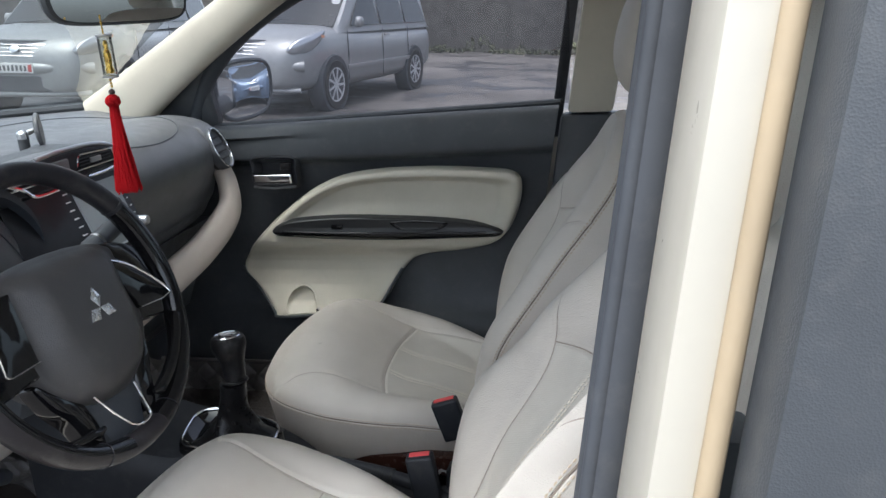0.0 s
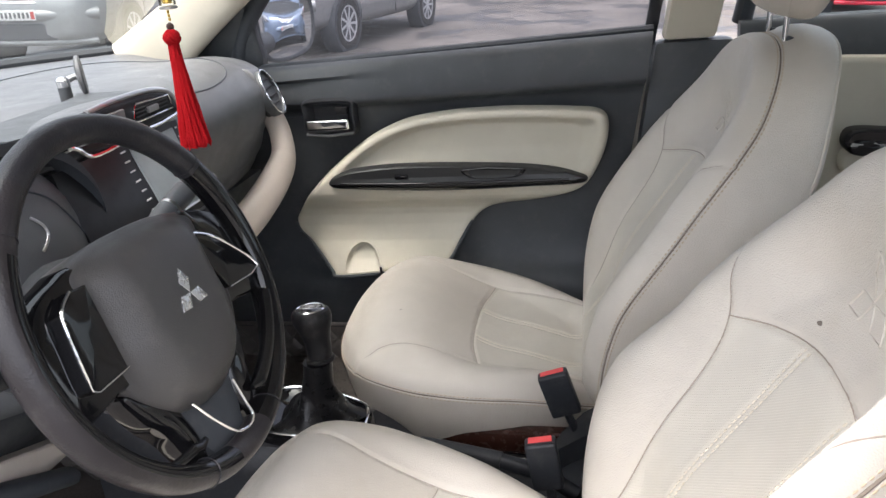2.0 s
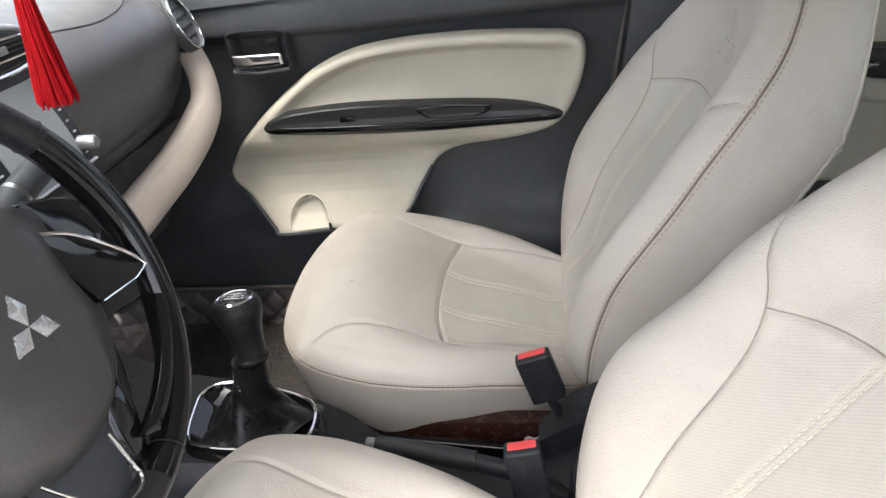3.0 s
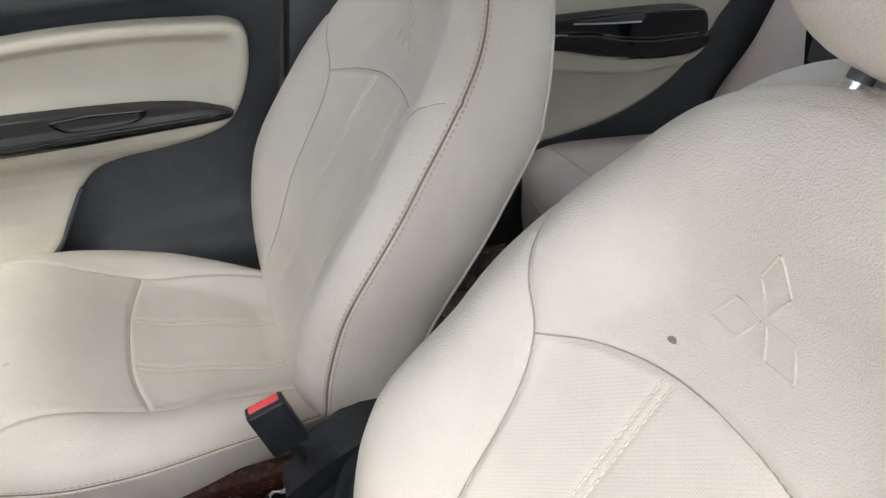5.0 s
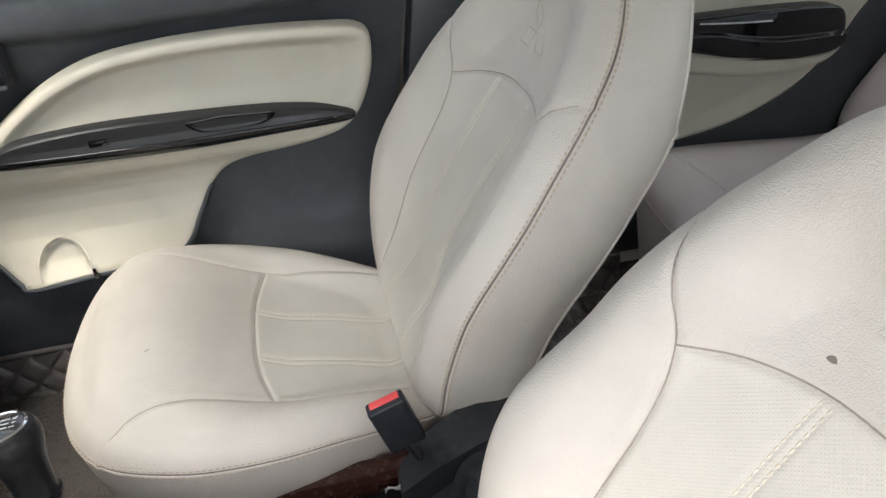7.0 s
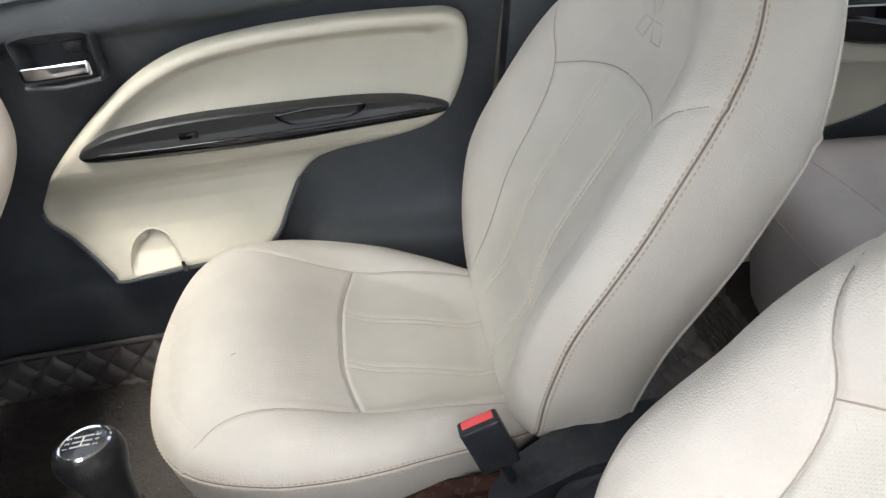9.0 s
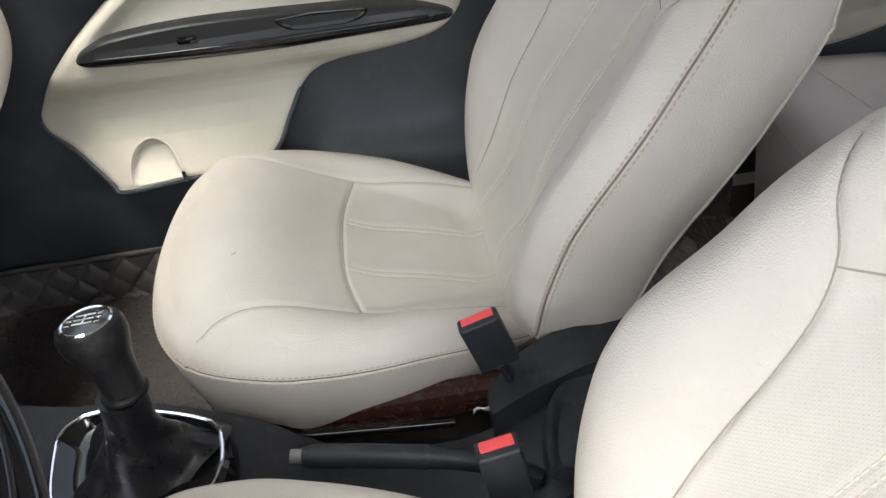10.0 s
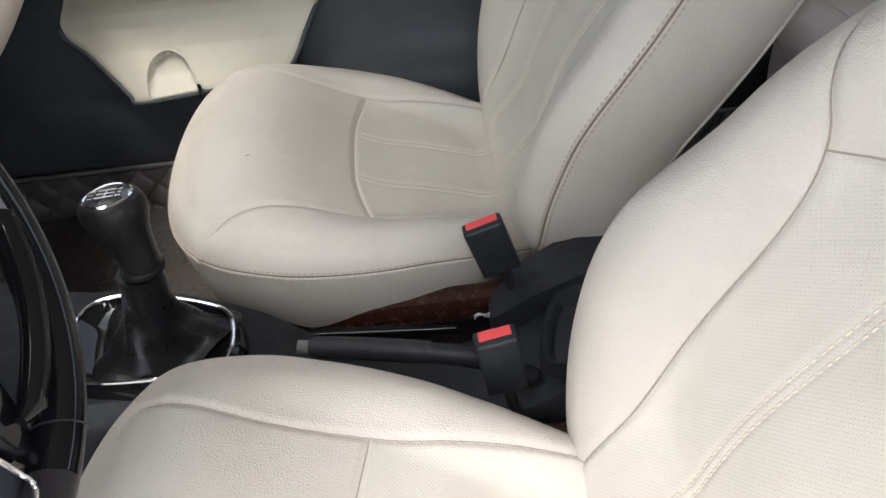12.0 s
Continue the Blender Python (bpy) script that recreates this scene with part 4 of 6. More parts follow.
ra = smooth_line([(0.86, 0.976), (0.95, 0.974), (1.03, 0.973), (1.127, 0.971), (1.20, 0.968), (1.263, 0.960), (1.284, 0.945), (1.291, 0.915), (1.289, 0.890), (1.26, 0.876), (1.20, 0.874), (1.139, 0.879), (1.046, 0.892), (0.952, 0.915), (0.86, 0.930)], 6, True)
step_line = smooth_line([(0.86, 0.953), (0.95, 0.950), (1.019, 0.943), (1.076, 0.929), (1.146, 0.918), (1.217, 0.915), (1.30, 0.914)], 6)
armr = part("armrest", Pad(ra, lambda a, b, r: 0.010 * ease((np.interp(a, step_line[:, 0], step_line[:, 1]) - b) / 0.008), [(0, -0.05), (0.0, 0.0), (0.002, 0.005), (0.006, 0.008)], door_place(0.640), 44, count=220, cap=False).geo, PIANO, rdoor, "piano black armrest with a stepped lower band")
part("grip_recess", Pad(smooth_line([(0.974, 0.9640), (1.04, 0.9668), (1.126, 0.9662), (1.124, 0.9520), (1.06, 0.9555), (1.01, 0.9600)], 6, True), lambda a, b, r: np.zeros_like(a), [(0, -0.01), (0.0006, 0.002), (0.002, 0.0010)], door_place(0.632), 5, cap=False).geo, BLACK_MATT, armr, "recessed pull grip")
part("grip_edge", tube([(0.976, 0.630, 0.9632), (1.015, 0.630, 0.9592), (1.06, 0.630, 0.9550), (1.124, 0.630, 0.9508)], 0.0016, 6), SATIN, armr, "satin lip of the grip")
rb = smooth_line([(0.86, 0.934), (0.952, 0.919), (1.046, 0.896), (1.139, 0.883), (1.20, 0.878), (1.262, 0.880), (1.290, 0.888), (1.294, 0.872), (1.253, 0.847), (1.156, 0.839), (1.05, 0.852), (0.955, 0.870), (0.86, 0.882)], 6, True)
part("armrest_underside", Pad(rb, lambda a, b, r: np.zeros_like(a), [(0, -0.03), (0.0, 0.0), (0.004, 0.008), (0.010, 0.011)], door_place(0.648), 14, count=160, cap=False).geo, DOOR_CREAM, rdoor, "beige underside of the armrest")
part("panel_edge", tube(np.array([(a, 0.672, b) for a, b in rleaf])[36:96], 0.004, 8), BLACK, rdoor, "dark edge moulding")
rgrid = [[(0.66 + 0.84 * k, 0.738 - 0.27 * (z - 1.16), z) for k in np.linspace(0, 1, 8)] for z in np.linspace(1.185, 1.55, 6)]
rp = part("window_pane", loft(rgrid), GLASS, rdoor, "lightly smoked glass")
rp.visible_shadow = False
part("window_frame", tube([(0.655, 0.735, 1.19), (0.70, 0.64, 1.535), (1.1, 0.632, 1.55), (1.5, 0.64, 1.53)], 0.02, 10), BLACK_MATT, rdoor)

# ---------------------------------------------------------------- rear bench
bench = thing("rear_bench", (1.2, 0.0, 0.43), "grey lilac leatherette rear bench with rounded cushion", "car seat")
half = [(0.815, 0.0), (0.818, 0.30), (0.832, 0.50), (0.87, 0.60), (0.95, 0.655), (1.20, 0.665), (1.36, 0.66), (1.38, 0.5), (1.385, 0.0)]
outl = smooth_line(half + [(a, -b) for a, b in half[-2:0:-1]], 10, True)
rows_b = [np.array([(0.93, -0.6), (0.93, 0.6)])]
cush = Pad(outl, lambda a, b, r: 0.725 - 0.10 * np.clip(a - 0.85, 0, 1) + 0.022 * (1 - r ** 5), [(0.02, -0.26), (0.0, -0.10), (0.0, -0.03), (0.004, -0.012), (0.015, 0.002), (0.03, 0.012)], lambda a, b, h: (a, b, h), 30, [(r, 0.004, 0.006) for r in rows_b], None, 300)
cu = part("cushion", cush.geo, LEATHER_GREY, bench)
part("stitching", stitches(cush.rings[2]), THREAD, cu)
part("seam", tube(cush.top(*resample(rows_b[0], step=0.02).T, 0.0004), 0.0010, 5), THREAD_GREY, cu)
bo = smooth_line([(-0.63, 0.0), (-0.655, 0.25), (-0.63, 0.48), (-0.52, 0.545), (0.0, 0.56), (0.52, 0.545), (0.63, 0.48), (0.655, 0.25), (0.63, 0.0), (0.0, -0.01)], 10, True)
sb, cb = math.sin(radians(22)), math.cos(radians(22))
bk = Pad(bo, lambda a, b, r: 0.035 * (1 - r ** 5), [(0.02, -0.12), (0.0, -0.05), (0.0, -0.02), (0.006, -0.006), (0.02, 0.006)], lambda a, b, h: (1.335 + b * sb - h * cb, a, 0.66 + b * cb + h * sb), 26, count=240)
part("backrest", bk.geo, LEATHER_GREY, bench)
belt = thing("rear_seat_belt", (1.27, 0.30, 0.95), "black rear seat belt with a steel tongue hanging on the backrest", "seat belt")
part("webbing", loft([[(1.300 + 0.05 * s - 0.04 * math.sin(math.pi * s) + dx, 0.32 + 0.10 * s - 0.022 + w, 0.80 + 0.50 * s) for w, dx in ((0, 0), (0.046, 0), (0.046, 0.002), (0, 0.002))] for s in np.linspace(0, 1, 14)], True), WEBBING, belt)
part("tongue", box(1.255, 1.262, 0.285, 0.330, 0.985, 1.030, 0.002), CHROME, belt, "steel tongue plate")
part("tongue_grip", box(1.250, 1.268, 0.280, 0.335, 0.945, 0.990, 0.005), BLACK, belt)

# ---------------------------------------------------------------- dashboard
def dash_profile(y):
    """Section (x, z) of the dashboard at y, from the windscreen foot over the top and down to the knees."""
    hood = math.exp(-(((y + 0.345) / 0.17) ** 4))
    end = abs(y / 0.69) ** 6
    pass_side = np.clip((y - 0.05) / 0.12, 0, 1)
    face = -0.335 + 0.075 * hood + 0.02 * pass_side * (1 - end) - 0.05 * end
    top = 1.212 + 0.038 * hood - 0.030 * end
    side = (y / 0.69) ** 2
    mid = math.exp(-(((y + 0.14) / 0.12) ** 4))
    top -= 0.040 * mid
    return [(-1.12 + 0.34 * side, 1.222 - 0.010 * side), (-0.95 + 0.28 * side, 1.224 - 0.012 * side), (-0.75 + 0.16 * side, top + 0.006), (-0.58 + 0.04 * side, top), (face - 0.12, top + 0.004), (face - 0.045, top - 0.012), (face - 0.006, top - 0.050), (face + 0.002, top - 0.105),
            (face - 0.012 - 0.02 * pass_side, 1.035), (face - 0.055, 0.985), (face - 0.120, 0.945), (-0.50, 0.90), (-0.58, 0.78), (-0.62, 0.62)]


dash = thing("dashboard", (-0.6, 0.0, 0.62), "charcoal dashboard with round vents, beige lower trim and black centre stack", "dashboard")
rows = []
for y in np.linspace(-0.695, 0.690, 64):
    p = smooth_line(dash_profile(y), 5)
    rows.append([(a, y, b) for a, b in p])
part("body", slab(rows, (-0.02, 0, -0.03)), BLACK_SOFT, dash, "charcoal grained dashboard skin")
# airbag seam and writing on the lid
def dash_top(x, y):
    p = smooth_line(dash_profile(y), 5)
    k = int(np.argmax(p[:, 0] > p[:, 0].max() - 0.01))
    return float(np.interp(x, p[:k, 0], p[:k, 1]))


lid = resample(smooth_line([(-0.350, 0.150), (-0.335, 0.330), (-0.372, 0.455), (-0.52, 0.530), (-0.64, 0.535), (-0.71, 0.480), (-0.745, 0.350), (-0.745, 0.200)], 10), step=0.012)
part("airbag_seam", tube([(x, y, dash_top(x, y) + 0.0004) for x, y in lid], 0.0014, 5), BLACK_MATT, dash, "fine seam of the airbag lid")
# round end vent with chrome ring
VENT = pose(-0.322, 0.553, 1.128, 0, 68, 8)
ring = lathe([(0.050, -0.02), (0.0515, 0.0), (0.0500, 0.003), (0.0480, 0.002), (0.0470, -0.004)], 40, VENT @ Matrix.Diagonal((1.0, 0.86, 1.0, 1.0)))
vent = part("end_vent", lathe([(0.046, -0.03), (0.046, -0.018), (0.0005, -0.018)], 32, VENT @ Matrix.Diagonal((1.0, 0.86, 1.0, 1.0))), KNOB_HIDE, dash, "round air vent")
part("ring", tube([tuple(VENT @ Vector((0.0495 * math.cos(a), 0.0426 * math.sin(a), 0.002))) for a in np.linspace(0, 2 * math.pi, 48, endpoint=False)], 0.0020, 8, True), CHROME, vent, "chrome ring")
part("vent_housing", ring, BLACK, vent)
for k in (-0.026, -0.009, 0.009, 0.026):
    w = math.sqrt(0.044 ** 2 - k * k)
    g = box(k - 0.0025, k + 0.0025, -w * 0.86, w * 0.86, -0.015, -0.002, 0.001, 1)
    part("vane", moved(g, VENT), KNOB_HIDE, vent)
part("vent_cheek", Pad(smooth_line([(-0.395, 1.180), (-0.345, 1.185), (-0.330, 1.160), (-0.345, 1.130)], 6, True), lambda a, b, r: 0.004 * (1 - r ** 2), [(0, -0.01), (0, 0), (0.003, 0.003)], lambda a, b, h: (a, 0.500 - h * 0.6, b + h), 6).geo, GREY_PLASTIC, dash)
# beige band that sweeps down from the vent to the console
band = smooth_line([(-0.335, 0.560, 1.085), (-0.322, 0.562, 1.035), (-0.318, 0.548, 0.985), (-0.322, 0.500, 0.950), (-0.330, 0.410, 0.918), (-0.336, 0.310, 0.900), (-0.340, 0.210, 0.886), (-0.342, 0.10, 0.878)], 8)
t = np.linspace(0, 1, len(band))
sec = []
tang = np.gradient(band, axis=0)
tang /= np.linalg.norm(tang, axis=1)[:, None]
for i, (p, q) in enumerate(zip(band, tang)):
    out = np.array([1.0, 0.0, 0.25])
    side = np.cross(q, out)
    side /= np.linalg.norm(side)
    w = 0.014 + 0.022 * math.sin(min(1, t[i] * 2.2) * math.pi / 2)
    row = []
    for a in np.linspace(0, 2 * math.pi, 16, endpoint=False):
        c, s = math.cos(a), math.sin(a)
        row.append(tuple(p + side * w * math.copysign(abs(c) ** 0.8, c) + out * 0.022 * math.copysign(abs(s) ** 0.8, s)))
    sec.append(row)
part("lower_band", loft(sec, True), DASH_CREAM, dash, "beige curved lower band")
part("glove_box", slab([[(-0.40 - 0.10 * s, y, 0.945 - 0.24 * s) for y in np.linspace(0.14, 0.60, 9)] for s in np.linspace(0, 1, 6)], (-0.03, 0, 0)), BLACK, dash, "black glove box lid")
# driver's knee panel
part("knee_panel", slab([[(-0.34 - 0.10 * s + 0.03 * math.sin(math.pi * s), y, 0.98 - 0.20 * s + 0.12 * (-0.15 - y) * s) for y in np.linspace(-0.69, -0.10, 11)] for s in np.linspace(0, 1, 8)], (-0.03, 0, 0)), BLACK, dash, "charcoal knee panel")
# instrument hood and dial
hood = []
for a in np.linspace(radians(-10), radians(190), 26):
    ring_row = []
    for d in np.linspace(0, 1, 7):
        r = 0.158 - 0.012 * d
        ring_row.append((-0.215 - 0.13 * d, -0.365 + r * math.cos(a), 1.120 + 0.105 * math.sin(a) + 0.010 * (1 - d)))
    hood.append(ring_row)
part("instrument_hood", slab(hood, (0, 0, 0.012)), BLACK_MATT, dash, "arched instrument hood")
cl = part("instrument_face", box(-0.352, -0.340, -0.52, -0.21, 1.03, 1.23, 0.01), BLACK_MATT, dash, "black instrument face")
for y, r in ((-0.445, 0.052), (-0.330, 0.062)):
    part("dial_ring", lathe([(r + 0.006, 0.0), (r + 0.004, 0.006), (r, 0.006), (r - 0.002, 0.0)], 36, pose(-0.340, y, 1.13, 0, 90, 0)), SATIN, cl)
flank = Pad(smooth_line([(-0.42, 1.195), (-0.34, 1.214), (-0.280, 1.204), (-0.247, 1.160), (-0.233, 1.105), (-0.236, 1.03), (-0.34, 1.02), (-0.42, 1.04)], 8, True), lambda a, b, r: 0.018 * (1 - r ** 2), [(0, -0.10), (0, -0.02), (0.003, -0.006), (0.012, 0.0)], lambda a, b, h: (-0.215 + h - 0.10 * (b - 1.10), a, b), 14, count=110)
cowl = part("cowl_flank", flank.geo, BLACK_SOFT, dash, "charcoal flank of the instrument hood")
part("seam", tube(flank.top(*resample(smooth_line([(-0.325, 1.196), (-0.292, 1.177), (-0.268, 1.145), (-0.250, 1.110), (-0.242, 1.06)], 8), step=0.006).T, 0.0003), 0.0012, 6), BLACK_MATT, cowl, "fine dark seam")
part("dial_edge", tube(flank.top(*smooth_line([(-0.330, 1.168), (-0.320, 1.156), (-0.321, 1.144), (-0.336, 1.134)], 6).T, 0.001), 0.0016, 6), SATIN, cowl, "bright dial edge")
part("steering_column", tube([(-0.40, -0.345, 0.985), (-0.20, -0.345, 1.050), (-0.10, -0.345, 1.085)], [0.075, 0.070, 0.060], 24), BLACK, dash, "black column shroud")
# stalks
st = part("wiper_stalk", tube(smooth_line([(-0.150, -0.33, 1.095), (-0.142, -0.265, 1.113), (-0.138, -0.225, 1.124)], 6), 0.0085, 14), BLACK, dash, "dark grey stalk")
part("stalk_tip", tube([(-0.139, -0.235, 1.121), (-0.137, -0.220, 1.126), (-0.132, -0.170, 1.141), (-0.131, -0.164, 1.143)], [0.011, 0.0135, 0.0135, 0.010], 16), BLACK, st)
part("stalk_ring", tube([(-0.1356, -0.206, 1.130), (-0.1352, -0.202, 1.1313)], 0.0138, 16), SATIN, st)
st = part("light_stalk", tube([(-0.150, -0.40, 1.070), (-0.150, -0.440, 1.074), (-0.150, -0.470, 1.079), (-0.150, -0.474, 1.080)], [0.021, 0.0225, 0.0225, 0.018], 24), CONSOLE_BLACK, dash, "black light stalk")
part("stalk_tip", tube([(-0.150, -0.470, 1.080), (-0.150, -0.480, 1.083), (-0.150, -0.530, 1.096), (-0.150, -0.535, 1.097)], [0.013, 0.0155, 0.0150, 0.011], 18), CONSOLE_BLACK, st)
for k in range(4):
    part("stalk_mark", box(-0.1285, -0.1268, -0.462 + 0.006 * (k % 2), -0.458 + 0.006 * (k % 2), 1.064 + 0.007 * k, 1.067 + 0.007 * k, 0), GREY_MARK, st)
# beige edge of the lower dashboard and the black release lever before it
kick = smooth_line([(-0.135, 0.755), (-0.24, 0.802), (-0.33, 0.836), (-0.50, 0.885), (-0.68, 0.90), (-0.68, 0.74), (-0.50, 0.730), (-0.36, 0.750), (-0.25, 0.756)], 6, True)
part("lower_edge", Pad(kick, lambda a, b, r: 0.004 * (1 - r ** 2), [(0, -0.02), (0, 0.0), (0.003, 0.003)], lambda a, b, h: (-0.400 + h, a, b), 8).geo, DASH_CREAM, dash, "beige lower edge")
part("release_lever", tube([(-0.392, -0.40, 0.842), (-0.380, -0.34, 0.808), (-0.374, -0.222, 0.746), (-0.373, -0.214, 0.742)], [0.022, 0.022, 0.019, 0.012], 16, flat=0.7), BLACK_MATT, dash, "black release lever")

# centre stack
def on_face(pts, x):
    return [(x, y, z) for y, z in pts]


def stack_x(z):
    return float(-0.240 + 0.030 * ease((1.20 - z) / 0.12) - 0.04 * ease((1.0 - z) / 0.15))


stack = part("centre_panel", slab([[(stack_x(1.232 - 0.35 * s) - 0.02 * abs((y + 0.125) / 0.14) ** 4, y, 1.232 - 0.35 * s) for y in np.linspace(-0.270, 0.020, 15)] for s in np.linspace(0, 1, 22)], (-0.12, 0, 0)), BLACK, dash, "black centre panel")


head = part("head_unit", slab([[(stack_x(z) + 0.006, y, z) for y in np.linspace(-0.255, 0.012, 6)] for z in np.linspace(1.190, 1.068, 8)], (-0.01, 0, 0)), HEAD_GLASS, dash, "glossy black head unit")
part("display", slab([[(stack_x(z) + 0.0085, y, z) for y in np.linspace(-0.112, -0.006, 5)] for z in np.linspace(1.182, 1.080, 8)], (-0.004, 0, 0)), SCREEN, head, "unlit grey touch screen")
for k in range(8):
    z = 1.180 - 0.0125 * k
    part("touch_mark", box(stack_x(z) + 0.006, stack_x(z) + 0.0075, -0.132, -0.122, z - 0.0009, z + 0.0009, 0), WHITE_MARK, head)
    part("touch_mark", box(stack_x(z) + 0.006, stack_x(z) + 0.0075, 0.002, 0.006, z - 0.0009, z + 0.0009, 0), WHITE_MARK, head)
part("head_unit_trim", tube([(stack_x(1.082) + 0.008, y, 1.081) for y in np.linspace(-0.23, 0.015, 8)], 0.0018, 6), SATIN, dash)
# upper vents and hazard switch
vent_face = smooth_line([(-0.272, 1.200), (-0.262, 1.228), (-0.200, 1.238), (-0.110, 1.242), (-0.034, 1.240), (0.012, 1.230), (0.030, 1.212), (0.031, 1.197), (-0.03, 1.193), (-0.14, 1.190), (-0.24, 1.192)], 6, True)
housing = part("vent_housing", Pad(vent_face, lambda a, b, r: np.zeros_like(a), [(-0.002, -0.16), (0.0, -0.03), (0.0, 0.0), (0.003, 0.003)], lambda a, b, h: (-0.240 + h, a, b + 0.16 * np.minimum(0, h + 0.01)), 8).geo, BLACK_SOFT, dash, "curved vent housing")
part("vent_panel", Pad(vent_face * (0.96, 1.0) + (-0.005, 0.0), lambda a, b, r: 0.0 * a, [(0.005, 0.0), (0.005, 0.005), (0.007, 0.006)], lambda a, b, h: (-0.240 + h, a, b), 8).geo, CONSOLE_BLACK, housing, "glossy black vent panel")
for y0, y1 in ((-0.256, -0.172), (-0.090, 0.012)):
    fr_pts = [(-0.2330, y0 + 0.004, 1.207), (-0.2330, y1, 1.207), (-0.2330, y1 - 0.006, 1.226), (-0.2330, y0 + 0.012, 1.230)]
    cvent = part("centre_vent", box(-0.245, -0.2335, y0 + 0.010, y1 - 0.008, 1.209, 1.225, 0.002), KNOB_HIDE, dash, "rectangular centre vent")
    part("frame", tube(resample(fr_pts, step=0.01, closed=True), 0.0013, 6, True), CHROME, cvent, "thin chrome frame")
    for z in (1.213, 1.218, 1.223):
        part("vane", box(-0.236, -0.2322, y0 + 0.012, y1 - 0.010, z - 0.0008, z + 0.0008, 0), BLACK, cvent)
    part("vane_tab", box(-0.2345, -0.2295, (y0 + y1) / 2 - 0.012, (y0 + y1) / 2 + 0.012, 1.213, 1.221, 0.001), SATIN, cvent)
hz = part("hazard_switch", box(-0.245, -0.2310, -0.158, -0.102, 1.205, 1.230, 0.003), GREY_PLASTIC, dash, "grey hazard switch")
part("hazard_mark", box(-0.2312, -0.2303, -0.133, -0.126, 1.215, 1.221, 0), RED_BUTTON, hz)
part("vent_trim", tube(on_face(smooth_line([(-0.165, 1.239), (-0.110, 1.242), (-0.034, 1.240), (0.012, 1.230), (0.030, 1.212), (0.032, 1.198)], 6), -0.238), 0.0034, 8), SATIN, dash, "satin trim along the vents")
part("vent_trim", tube(on_face(smooth_line([(-0.245, 1.222), (-0.205, 1.205), (-0.180, 1.190), (-0.116, 1.191)], 5), -0.234), 0.0032, 8), CHROME, dash, "bright trim under the vents")
part("vent_trim", tube(on_face([(-0.060, 1.193), (-0.02, 1.193), (0.031, 1.197)], -0.236), 0.0030, 8), CHROME, dash, "bright trim under the vents")
# climate knobs
for y in (-0.20, -0.125, -0.05):
    kn = part("climate_knob", lathe([(0.024, -0.01), (0.024, 0.010), (0.021, 0.014), (0.0005, 0.014)], 28, pose(stack_x(1.0) + 0.006, y, 1.005, 0, 96, 0)), BLACK_MATT, dash)
    part("knob_ring", lathe([(0.0265, -0.004), (0.027, 0.002), (0.0245, 0.004)], 28, pose(stack_x(1.0) + 0.006, y, 1.005, 0, 96, 0)), CHROME, kn)
part("volume_knob", lathe([(0.008, -0.006), (0.008, 0.012), (0.006, 0.015), (0.0005, 0.015)], 18, pose(-0.200, 0.000, 1.105, 0, 90, 0)), SATIN, dash)

# ---------------------------------------------------------------- steering wheel
WHEEL = Matrix.Translation((-0.060, -0.349, 1.090)) @ Matrix(((0, -math.sin(0.35), math.cos(0.35), 0), (1, 0, 0, 0), (0, math.cos(0.35), math.sin(0.35), 0), (0, 0, 0, 1))) @ Euler((0, 0, radians(-4.4))).to_matrix().to_4x4()

RIM = Matrix.Translation((-0.012, 0.0, 0.0)) @ WHEEL


def wheel_place(a, b, h):
    q = np.array(WHEEL) @ np.stack([a, b, h, np.ones_like(a)], 0)
    return q[0], q[1], q[2]


def on_wheel(pts, h=0.0):
    p = np.array(pts, dtype=float)
    if p.shape[1] == 2:
        p = np.c_[p, np.full(len(p), h)]
    return np.stack(wheel_place(p[:, 0], p[:, 1], p[:, 2]), 1)


wheel = thing("steering_wheel", (-0.056, -0.345, 1.100), "black leather steering wheel with glossy spokes and chrome accents", "steering wheel")
ang = np.linspace(0, 2 * math.pi, 120, endpoint=False)
v, f = [], []
for a in ang:
    for k in range(18):
        t = 2 * math.pi * k / 18
        thumb = 1.0 + 0.10 * math.exp(-((math.sin(a) - 0.35) / 0.25) ** 2)
        r = 0.1760 + 0.0140 * math.cos(t) * thumb
        v.append(tuple(RIM @ Vector((r * math.cos(a), r * math.sin(a), 0.0160 * math.sin(t)))))
for i in range(120):
    for k in range(18):
        f.append((i * 18 + k, i * 18 + (k + 1) % 18, ((i + 1) % 120) * 18 + (k + 1) % 18, ((i + 1) % 120) * 18 + k))
idx = []
for q in range(len(f)):
    a, t = ang[q // 18], 2 * math.pi * (q % 18 + 0.5) / 18
    grip = math.cos(t) < 0.25 and math.sin(a) < 0.55 and math.cos(a) ** 2 > 0.03
    idx.append(2 if grip else (1 if radians(125) < a < radians(300) else 0))
rim = part("rim", (v, f, np.array(idx, dtype=np.int32)), [WHEEL_LEATHER, RIM_WORN, PIANO], wheel, "black leather rim, glossy inside, polished brown by use")
for a in (radians(142), radians(38), radians(-68), radians(248)):
    loop = [(0.1760 + 0.0146 * math.cos(t), 0.0166 * math.sin(t)) for t in np.linspace(0, 2 * math.pi, 20, endpoint=False)]
    part("rim_joint", tube([tuple(RIM @ Vector((r * math.cos(a), r * math.sin(a), h))) for r, h in loop], 0.0007, 5, True), WHEEL_LEATHER, rim)
half_hub = [(0.0, 0.081), (0.060, 0.078), (0.098, 0.066), (0.103, 0.042), (0.101, 0.010), (0.104, -0.019), (0.099, -0.047), (0.083, -0.073), (0.060, -0.094), (0.026, -0.108), (0.0, -0.110)]
